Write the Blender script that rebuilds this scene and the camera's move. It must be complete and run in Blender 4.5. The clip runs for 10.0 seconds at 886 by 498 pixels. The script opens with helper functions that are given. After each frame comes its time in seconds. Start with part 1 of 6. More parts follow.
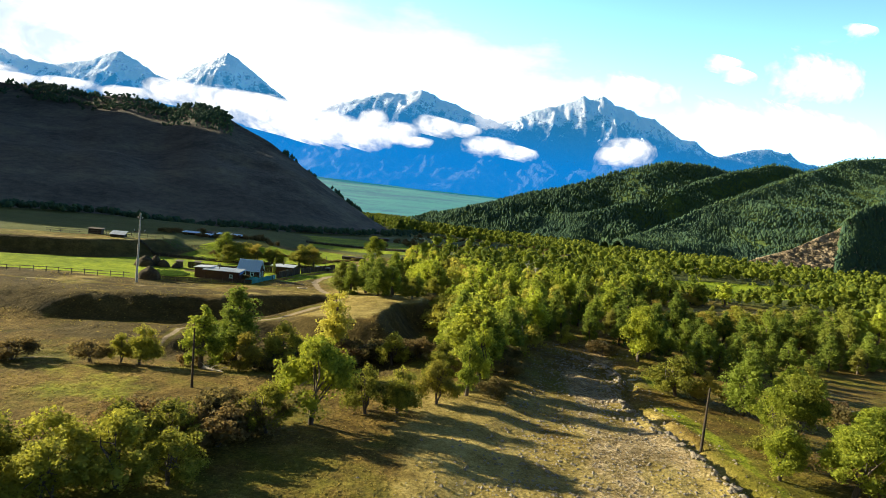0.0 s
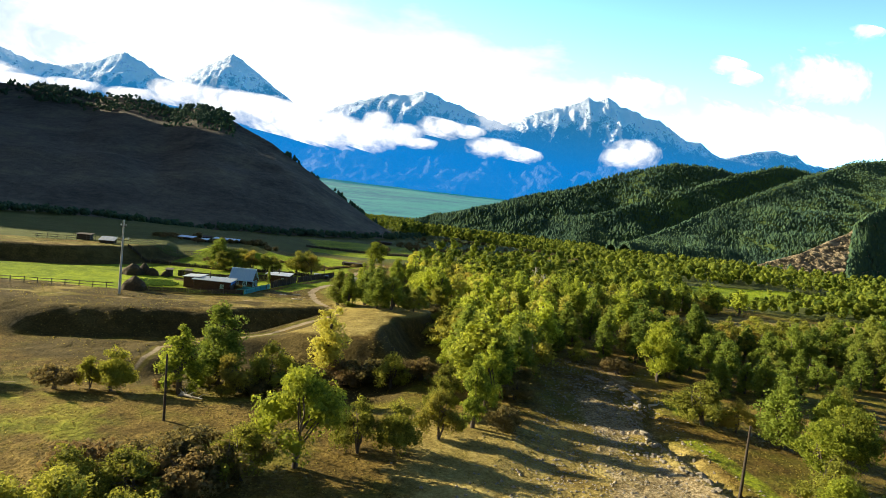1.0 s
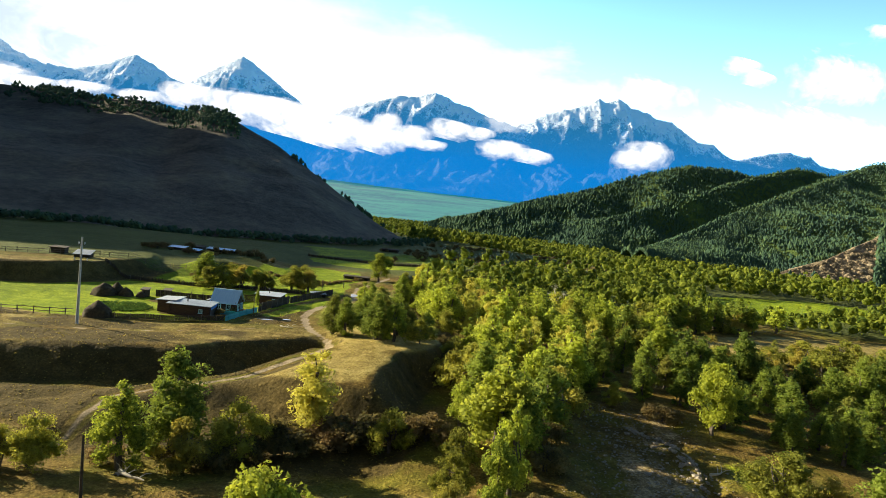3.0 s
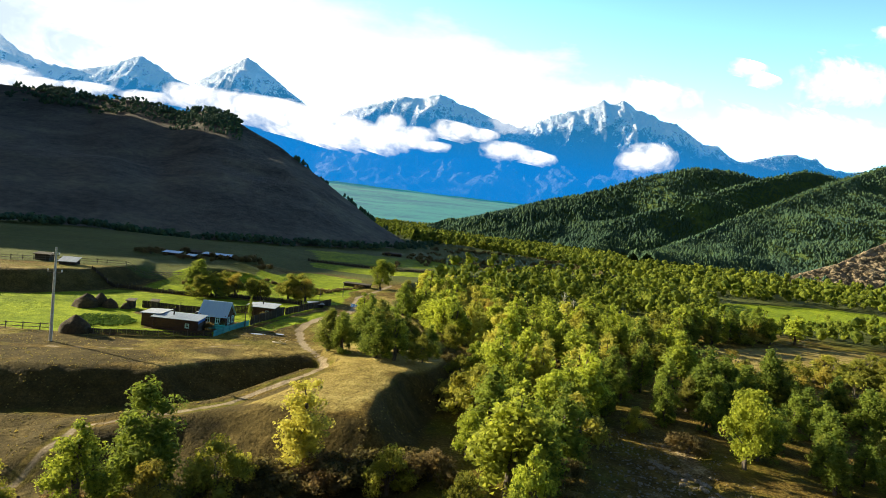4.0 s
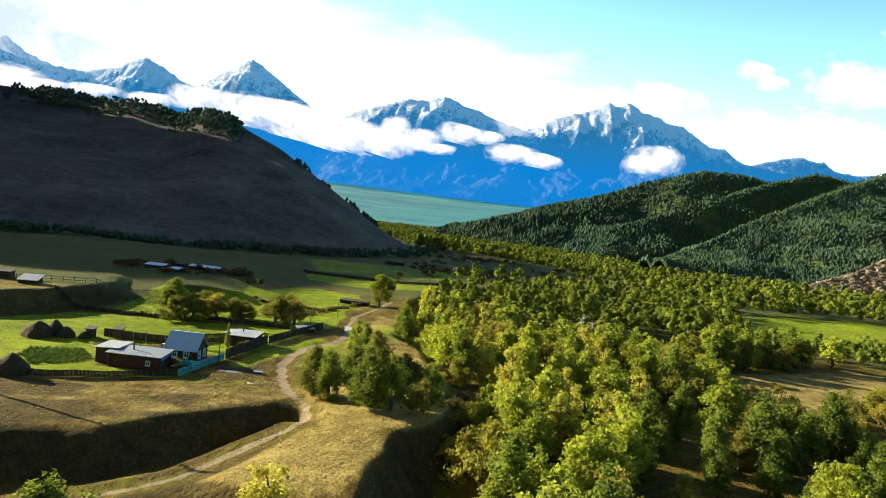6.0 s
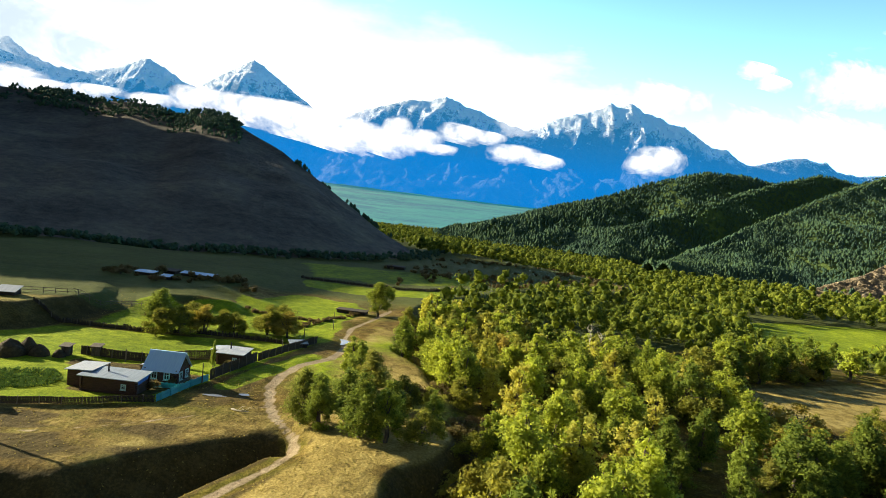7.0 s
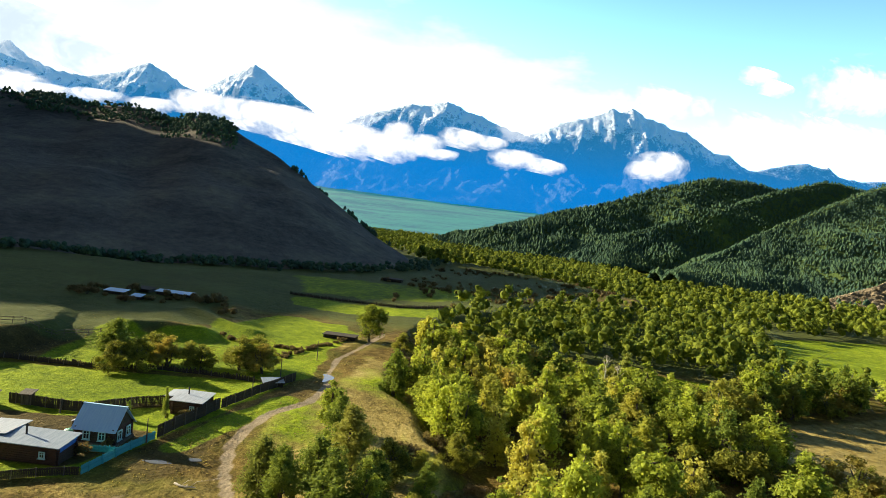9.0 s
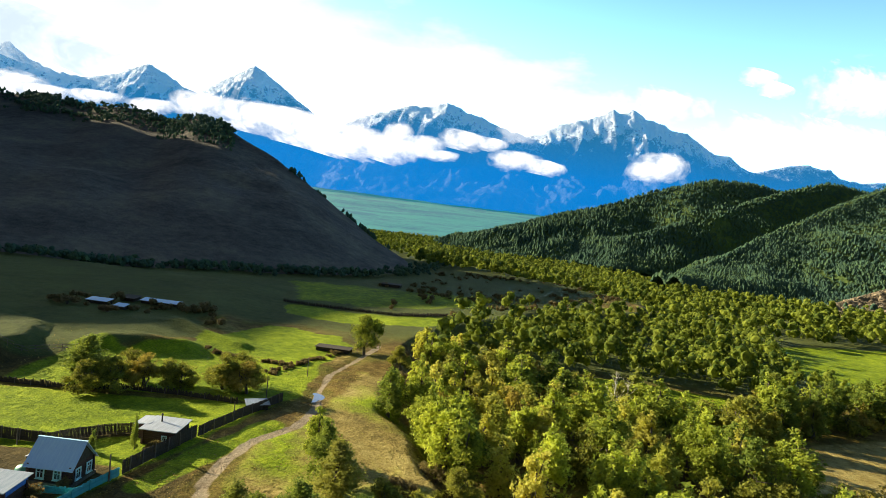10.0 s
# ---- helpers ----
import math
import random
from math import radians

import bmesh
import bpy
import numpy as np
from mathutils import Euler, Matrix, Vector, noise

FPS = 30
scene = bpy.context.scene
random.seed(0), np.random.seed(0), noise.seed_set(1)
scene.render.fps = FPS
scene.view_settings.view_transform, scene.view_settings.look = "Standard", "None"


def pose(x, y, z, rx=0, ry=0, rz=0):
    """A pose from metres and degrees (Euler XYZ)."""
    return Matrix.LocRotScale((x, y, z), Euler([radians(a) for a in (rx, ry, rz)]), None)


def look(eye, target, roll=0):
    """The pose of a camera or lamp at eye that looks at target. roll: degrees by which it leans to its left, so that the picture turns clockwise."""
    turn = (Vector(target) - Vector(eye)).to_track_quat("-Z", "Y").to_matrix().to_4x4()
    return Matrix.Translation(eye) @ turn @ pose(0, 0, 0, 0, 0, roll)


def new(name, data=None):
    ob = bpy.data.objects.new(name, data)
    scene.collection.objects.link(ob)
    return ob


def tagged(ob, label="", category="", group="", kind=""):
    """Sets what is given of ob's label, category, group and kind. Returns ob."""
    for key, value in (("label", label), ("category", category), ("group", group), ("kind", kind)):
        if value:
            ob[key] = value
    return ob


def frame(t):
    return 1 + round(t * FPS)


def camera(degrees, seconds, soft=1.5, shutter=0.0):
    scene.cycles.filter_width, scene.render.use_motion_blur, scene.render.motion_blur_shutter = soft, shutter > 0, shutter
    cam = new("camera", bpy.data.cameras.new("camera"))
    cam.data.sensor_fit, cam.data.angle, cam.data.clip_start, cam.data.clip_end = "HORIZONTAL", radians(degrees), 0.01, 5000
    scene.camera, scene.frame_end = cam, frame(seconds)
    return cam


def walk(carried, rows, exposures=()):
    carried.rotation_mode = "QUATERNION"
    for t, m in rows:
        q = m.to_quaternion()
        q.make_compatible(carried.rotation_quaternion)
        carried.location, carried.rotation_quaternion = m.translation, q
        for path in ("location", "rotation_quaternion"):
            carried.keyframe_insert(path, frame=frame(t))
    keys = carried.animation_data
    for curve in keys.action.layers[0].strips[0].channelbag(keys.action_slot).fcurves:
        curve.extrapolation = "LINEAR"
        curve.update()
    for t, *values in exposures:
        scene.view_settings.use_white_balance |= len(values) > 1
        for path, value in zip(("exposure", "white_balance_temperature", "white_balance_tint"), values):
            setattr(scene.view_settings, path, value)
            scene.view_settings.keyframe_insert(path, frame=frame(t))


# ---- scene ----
cam = camera(72.8, 10.0, soft=0.85)
PATH = [
    (0, (1.053, -6.705, 20.892), (1.147, -4.711, 20.778), 5.4),
    (0.5, (1.204, -2.534, 21.469), (1.29, -0.538, 21.361), 5.5),
    (1, (1.361, 1.679, 22.091), (1.441, 3.674, 21.98), 5.5),
    (1.5, (1.459, 6.203, 22.698), (1.529, 8.199, 22.586), 5.5),
    (2, (1.429, 10.432, 23.256), (1.492, 12.428, 23.148), 5.5),
    (2.5, (1.492, 14.913, 23.871), (1.547, 16.91, 23.761), 5.5),
    (3.8, (1.284, 25.836, 25.58), (1.323, 27.833, 25.476), 5.7),
    (4, (1.295, 27.464, 25.749), (1.331, 29.461, 25.644), 5.7),
    (4.5, (1.263, 31.546, 26.289), (1.293, 33.543, 26.184), 5.7),
    (5, (1.26, 35.929, 26.945), (1.285, 37.926, 26.839), 5.7),
    (5.5, (1.146, 40.067, 27.59), (1.169, 42.065, 27.488), 5.8),
    (7, (0.972, 51.318, 29.876), (0.987, 53.315, 29.778), 5.9),
    (7.5, (1.084, 55.385, 30.565), (1.096, 57.383, 30.468), 5.8),
    (8, (1.134, 59.443, 31.243), (1.145, 61.441, 31.151), 5.9),
    (8.5, (1.297, 63.488, 31.97), (1.307, 65.486, 31.882), 5.9),
    (9, (1.494, 67.411, 32.718), (1.504, 69.409, 32.635), 6.0),
    (9.5, (1.552, 71.516, 33.379), (1.562, 73.514, 33.3), 6.0),
    (10, (1.625, 75.63, 33.973), (1.634, 77.629, 33.894), 6.0),
]
walk(cam, [(t, look(eye, target, roll)) for t, eye, target, roll in PATH])

# ---------------------------------------------------------------- light
SUN_EL, SUN_AZ = 19.0, -69.0          # azimuth clockwise from +y
scene.view_settings.exposure = 1.2
SKY_FOCUS, SKY_FALL, SKY_LOW, SKY_HIGH, CLOUD = 2.8, 2.0, 4.4, 0.22, 12.0
sun_dir = Vector((math.sin(radians(SUN_AZ)) * math.cos(radians(SUN_EL)),
                  math.cos(radians(SUN_AZ)) * math.cos(radians(SUN_EL)), math.sin(radians(SUN_EL))))
sun = new("sun", bpy.data.lights.new("sun", "SUN"))
sun.data.energy, sun.data.angle, sun.data.color = 5.0, radians(0.6), (1.0, 0.875, 0.62)
sun.matrix_world = look(sun_dir * 500, (0, 0, 0))


def make_world():
    world = bpy.data.worlds.new("sky")
    scene.world = world
    world.use_nodes = True
    nt = world.node_tree
    nt.nodes.clear()
    n = nt.nodes.new
    link = nt.links.new
    out, bg = n("ShaderNodeOutputWorld"), n("ShaderNodeBackground")
    sky = n("ShaderNodeTexSky")
    sky.sky_type, sky.sun_disc = "NISHITA", False
    sky.sun_elevation, sky.sun_rotation = radians(SUN_EL), radians(SUN_AZ)
    sky.altitude, sky.air_density, sky.dust_density = 600, 1.0, 0.6
    co = n("ShaderNodeTexCoord")
    sep = n("ShaderNodeSeparateXYZ")
    link(co.outputs["Generated"], sep.inputs[0])
    mp = n("ShaderNodeMapping")
    mp.inputs["Scale"].default_value = (1.0, 1.0, 2.6)
    mp.inputs["Location"].default_value = (0.35, 0.1, 0.0)
    link(co.outputs["Generated"], mp.inputs[0])
    big = n("ShaderNodeTexNoise")
    big.inputs["Scale"].default_value, big.inputs["Detail"].default_value = 3.4, 10
    big.inputs["Roughness"].default_value = 0.56
    link(mp.outputs[0], big.inputs["Vector"])

    def math_node(op, a, b=None, clamp=False):
        m = n("ShaderNodeMath")
        m.operation, m.use_clamp = op, clamp
        for i, v in enumerate((a, b)):
            if v is None:
                continue
            if isinstance(v, (int, float)):
                m.inputs[i].default_value = v
            else:
                link(v, m.inputs[i])
        return m.outputs[0]

    def mix_color(fac, a, b, mode="MIX"):
        m = n("ShaderNodeMix")
        m.data_type, m.blend_type = "RGBA", mode
        for key, v in (("Factor", fac), ("A", a), ("B", b)):
            if isinstance(v, tuple):
                m.inputs[key].default_value = (*v, 1)
            elif isinstance(v, (int, float)):
                m.inputs[key].default_value = v
            else:
                link(v, m.inputs[key])
        return m.outputs["Result"]
    # bright hazy air low over the range, deeper blue overhead and away from it
    toward = math_node("ADD", math_node("MULTIPLY", sep.outputs[1], 1.0), math_node("MULTIPLY", sep.outputs[0], -0.06))
    toward = math_node("ADD", math_node("MULTIPLY", toward, 0.5), 0.5, True)
    height = math_node("MAXIMUM", sep.outputs[2], 0.0)
    glow = math_node("MULTIPLY", math_node("POWER", toward, SKY_FOCUS), math_node("POWER", math_node("SUBTRACT", 1.0, height, True), SKY_FALL))
    gain = n("ShaderNodeCombineColor")
    for i, k in enumerate((0.7, 1.01, 1.26)):
        link(math_node("MULTIPLY", math_node("ADD", math_node("MULTIPLY", glow, SKY_LOW), SKY_HIGH), k), gain.inputs[i])
    air = mix_color(1.0, sky.outputs[0], gain.outputs[0], "MULTIPLY")
    side = math_node("MULTIPLY", sep.outputs[0], -0.36)
    low = math_node("MULTIPLY", sep.outputs[2], -0.45)
    dens = math_node("ADD", math_node("ADD", big.outputs["Fac"], side), low)
    ramp = n("ShaderNodeValToRGB")
    ramp.color_ramp.elements[0].position, ramp.color_ramp.elements[1].position = 0.34, 0.52
    link(math_node("ADD", dens, 0.06), ramp.inputs[0])
    shade = n("ShaderNodeTexNoise")
    shade.inputs["Scale"].default_value, shade.inputs["Detail"].default_value = 2.1, 6
    link(mp.outputs[0], shade.inputs["Vector"])
    white = mix_color(math_node("MULTIPLY", math_node("SUBTRACT", shade.outputs["Fac"], 0.5, True), 5.0, True), (CLOUD * 0.9, CLOUD * 0.99, CLOUD * 1.04), (CLOUD * 0.62, CLOUD * 0.72, CLOUD * 0.82))
    white = mix_color(1.0, white, math_node("ADD", math_node("MULTIPLY", glow, 0.9), 0.1), "MULTIPLY")
    link(mix_color(ramp.outputs[0], air, white), bg.inputs["Color"])
    bg.inputs["Strength"].default_value = 0.1
    link(bg.outputs[0], out.inputs[0])


make_world()


# ---------------------------------------------------------------- materials
def mat_base(name):
    m = bpy.data.materials.new(name)
    m.use_nodes = True
    nt = m.node_tree
    return m, nt, nt.nodes["Principled BSDF"], nt.nodes["Material Output"]


def noise_node(nt, scale, detail=6, rough=0.6, vec=None):
    t = nt.nodes.new("ShaderNodeTexNoise")
    t.inputs["Scale"].default_value, t.inputs["Detail"].default_value, t.inputs["Roughness"].default_value = scale, detail, rough
    if vec is not None:
        nt.links.new(vec, t.inputs["Vector"])
    return t.outputs["Fac"]


def ramp_node(nt, fac, stops):
    r = nt.nodes.new("ShaderNodeValToRGB")
    els = r.color_ramp.elements
    while len(els) < len(stops):
        els.new(0.5)
    for e, (p, c) in zip(els, stops):
        e.position, e.color = p, (*c, 1) if len(c) == 3 else c
    nt.links.new(fac, r.inputs[0])
    return r.outputs[0]


def mix_node(nt, fac, a, b, mode="MIX"):
    m = nt.nodes.new("ShaderNodeMix")
    m.data_type, m.blend_type = "RGBA", mode
    for key, v in (("Factor", fac), ("A", a), ("B", b)):
        if isinstance(v, (int, float)):
            m.inputs[key].default_value = v
        elif isinstance(v, tuple):
            m.inputs[key].default_value = (*v, 1)
        else:
            nt.links.new(v, m.inputs[key])
    return m.outputs["Result"]


def calc(nt, op, a, b=0.0, clamp=False):
    m = nt.nodes.new("ShaderNodeMath")
    m.operation, m.use_clamp = op, clamp
    for i, v in enumerate((a, b)):
        if isinstance(v, (int, float)):
            m.inputs[i].default_value = v
        else:
            nt.links.new(v, m.inputs[i])
    return m.outputs[0]


def bump_node(nt, bsdf, height, strength=0.4, distance=0.1):
    b = nt.nodes.new("ShaderNodeBump")
    b.inputs["Strength"].default_value, b.inputs["Distance"].default_value = strength, distance
    nt.links.new(height, b.inputs["Height"])
    nt.links.new(b.outputs[0], bsdf.inputs["Normal"])


def object_coords(nt):
    return nt.nodes.new("ShaderNodeTexCoord").outputs["Object"]


def simple_mat(name, low, high, scale=3.0, rough=0.8, metal=0.0, bump=0.15, dist=0.02, stretch=None):
    """Two-tone noise over a coarse and a fine scale, with relief."""
    m, nt, b, _ = mat_base(name)
    co = object_coords(nt)
    if stretch:
        mp = nt.nodes.new("ShaderNodeMapping")
        mp.inputs["Scale"].default_value = stretch
        nt.links.new(co, mp.inputs[0])
        co = mp.outputs[0]
    coarse, fine = noise_node(nt, scale, 5, 0.6, co), noise_node(nt, scale * 9, 4, 0.6, co)
    f = calc(nt, "ADD", calc(nt, "MULTIPLY", coarse, 0.65), calc(nt, "MULTIPLY", fine, 0.35))
    nt.links.new(ramp_node(nt, f, ((0.36, low), (0.64, high))), b.inputs["Base Color"])
    b.inputs["Roughness"].default_value, b.inputs["Metallic"].default_value = rough, metal
    if bump:
        bump_node(nt, b, fine, bump, dist)
    return m


def leaf_mat(name, dark, light, autumn, share):
    """Leaves: tone differs from tree to tree, from tuft to tuft and a little from leaf to leaf; light shines through."""
    m, nt, b, out = mat_base(name)
    info = nt.nodes.new("ShaderNodeObjectInfo")
    geo = nt.nodes.new("ShaderNodeNewGeometry")
    tuft = noise_node(nt, 0.75, 3, 0.55, object_coords(nt))
    f = calc(nt, "ADD", calc(nt, "MULTIPLY", geo.outputs["Random Per Island"], 0.45), calc(nt, "MULTIPLY", info.outputs["Random"], 0.4))
    f = calc(nt, "ADD", f, calc(nt, "MULTIPLY", calc(nt, "SUBTRACT", tuft, 0.36), 1.1))
    col = ramp_node(nt, f, ((0.12, dark), (0.9, light)))
    turn = ramp_node(nt, calc(nt, "FRACT", calc(nt, "MULTIPLY", info.outputs["Random"], 17.3)), ((1 - share - 0.12, (0, 0, 0)), (1 - share + 0.12, (1, 1, 1))))
    col = mix_node(nt, calc(nt, "MULTIPLY", turn, 0.5), col, autumn)
    nt.links.new(mix_node(nt, 1.0, col, (1.0, 1.0, 1.0), "MULTIPLY"), b.inputs["Base Color"])
    b.inputs["Roughness"].default_value = 0.85
    b.inputs["Specular IOR Level"].default_value = 0.12
    tr = nt.nodes.new("ShaderNodeBsdfTranslucent")
    nt.links.new(mix_node(nt, 1.0, col, (2.4, 2.2, 1.8), "MULTIPLY"), tr.inputs["Color"])
    mx = nt.nodes.new("ShaderNodeMixShader")
    mx.inputs[0].default_value = 0.34
    nt.links.new(b.outputs[0], mx.inputs[1])
    nt.links.new(tr.outputs[0], mx.inputs[2])
    nt.links.new(mx.outputs[0], out.inputs[0])
    return m


def ground_mat():
    m, nt, b, _ = mat_base("valley_ground")
    co = object_coords(nt)
    def zone(name):
        a = nt.nodes.new("ShaderNodeAttribute")
        a.attribute_name = name
        return a.outputs["Fac"]
    n1, n2, n3, n4 = noise_node(nt, 0.05, 6, 0.6, co), noise_node(nt, 0.45, 7, 0.65, co), noise_node(nt, 3.2, 6, 0.7, co), noise_node(nt, 1.1, 5, 0.62, co)
    f = calc(nt, "ADD", calc(nt, "MULTIPLY", n1, 0.28), calc(nt, "ADD", calc(nt, "MULTIPLY", n2, 0.32), calc(nt, "MULTIPLY", n3, 0.4)))
    dry = ramp_node(nt, f, ((0.38, (0.05, 0.035, 0.009)), (0.5, (0.163, 0.111, 0.025)), (0.62, (0.36, 0.255, 0.065))))
    grass = ramp_node(nt, f, ((0.38, (0.075, 0.115, 0.005)), (0.5, (0.22, 0.3, 0.01)), (0.62, (0.44, 0.5, 0.024))))
    olive = ramp_node(nt, f, ((0.36, (0.055, 0.07, 0.02)), (0.64, (0.15, 0.17, 0.045))))
    gravel = ramp_node(nt, calc(nt, "ADD", calc(nt, "MULTIPLY", n3, 0.6), calc(nt, "MULTIPLY", n2, 0.4)), ((0.4, (0.1, 0.072, 0.032)), (0.51, (0.29, 0.22, 0.105)), (0.62, (0.6, 0.49, 0.3))))
    dirt = ramp_node(nt, f, ((0.38, (0.2, 0.15, 0.085)), (0.62, (0.52, 0.42, 0.28))))
    turf = ramp_node(nt, f, ((0.36, (0.055, 0.058, 0.008)), (0.5, (0.14, 0.135, 0.016)), (0.64, (0.27, 0.25, 0.036))))
    straw = ramp_node(nt, f, ((0.38, (0.13, 0.098, 0.028)), (0.5, (0.34, 0.264, 0.078)), (0.62, (0.56, 0.455, 0.165))))
    dry = mix_node(nt, ramp_node(nt, noise_node(nt, 0.085, 6, 0.62, co), ((0.45, (0, 0, 0)), (0.6, (0.85, 0.85, 0.85)))), dry, turf)
    edge = calc(nt, "MULTIPLY", calc(nt, "SUBTRACT", n2, 0.5), 0.9)
    def soft(name):
        z = zone(name)
        return ramp_node(nt, calc(nt, "ADD", z, calc(nt, "MULTIPLY", edge, z)), ((0.3, (0, 0, 0)), (0.62, (1, 1, 1))))
    col = mix_node(nt, soft("straw"), dry, straw)
    # dark turf and soil tone that also carries painted shade on banks and lane
    heath_shade = ramp_node(nt, f, ((0.36, (0.038, 0.03, 0.011)), (0.5, (0.098, 0.074, 0.023)), (0.66, (0.23, 0.17, 0.055))))
    col = mix_node(nt, soft("heath_shade"), col, heath_shade)
    col = mix_node(nt, soft("olive"), col, olive)
    col = mix_node(nt, soft("green"), col, grass)
    col = mix_node(nt, soft("gravel"), col, gravel)
    col = mix_node(nt, soft("dirt"), col, dirt)
    nt.links.new(col, b.inputs["Base Color"])
    b.inputs["Roughness"].default_value = 0.95
    b.inputs["Specular IOR Level"].default_value = 0.1
    bump_node(nt, b, calc(nt, "ADD", calc(nt, "MULTIPLY", n3, 0.35), calc(nt, "ADD", n4, n2)), 0.8, 0.6)
    return m


M_GROUND = ground_mat()
M_LEAF = leaf_mat("poplar_leaves", (0.075, 0.115, 0.018), (0.38, 0.435, 0.056), (0.43, 0.36, 0.07), 0.12)
M_LEAF_DARK = leaf_mat("willow_leaves", (0.07, 0.085, 0.016), (0.3, 0.31, 0.05), (0.34, 0.25, 0.06), 0.2)
M_LEAF_DEEP = leaf_mat("alder_leaves", (0.042, 0.075, 0.016), (0.21, 0.265, 0.042), (0.27, 0.24, 0.06), 0.14)
M_LEAF_YELLOW = leaf_mat("yellow_leaves", (0.2, 0.225, 0.04), (0.48, 0.47, 0.09), (0.46, 0.43, 0.09), 0.2)
M_SHRUB = leaf_mat("shrub_leaves", (0.06, 0.06, 0.024), (0.2, 0.165, 0.065), (0.2, 0.125, 0.07), 0.3)
M_BARK = simple_mat("bark", (0.05, 0.04, 0.03), (0.16, 0.13, 0.1), 4, 0.9, 0, 0.6, 0.03, (1, 1, 0.25))
def conifer_mat():
    m, nt, b, _ = mat_base("conifer_needles")
    geo = nt.nodes.new("ShaderNodeNewGeometry")
    co = object_coords(nt)
    f = calc(nt, "ADD", calc(nt, "MULTIPLY", geo.outputs["Random Per Island"], 0.35), calc(nt, "MULTIPLY", noise_node(nt, 0.009, 4, 0.6, co), 0.65))
    # green leans blue in the darker tones, to stand in for ridge haze
    nt.links.new(ramp_node(nt, f, ((0.2, (0.042, 0.086, 0.07)), (0.5, (0.056, 0.108, 0.064)), (0.8, (0.095, 0.148, 0.05)))), b.inputs["Base Color"])
    b.inputs["Roughness"].default_value = 0.9
    b.inputs["Specular IOR Level"].default_value = 0.1
    return m


M_CONIFER = conifer_mat()


def hill_mat(name, low, mid, high, scale=0.02):
    m, nt, b, _ = mat_base(name)
    co = object_coords(nt)
    n1, n2 = noise_node(nt, scale, 8, 0.65, co), noise_node(nt, scale * 9, 6, 0.7, co)
    f = calc(nt, "ADD", calc(nt, "MULTIPLY", n1, 0.6), calc(nt, "MULTIPLY", n2, 0.4))
    nt.links.new(ramp_node(nt, f, ((0.36, low), (0.5, mid), (0.64, high))), b.inputs["Base Color"])
    b.inputs["Roughness"].default_value = 0.95
    b.inputs["Specular IOR Level"].default_value = 0.1
    bump_node(nt, b, n2, 0.8, 3.0)
    return m


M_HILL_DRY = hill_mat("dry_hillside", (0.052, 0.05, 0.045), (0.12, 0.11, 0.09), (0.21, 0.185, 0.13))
M_SCREE = hill_mat("scree", (0.09, 0.078, 0.05), (0.31, 0.25, 0.16), (0.58, 0.48, 0.33), 0.09)
M_HILL_GREEN = hill_mat("green_hillside", (0.05, 0.085, 0.03), (0.085, 0.135, 0.04), (0.13, 0.18, 0.045))


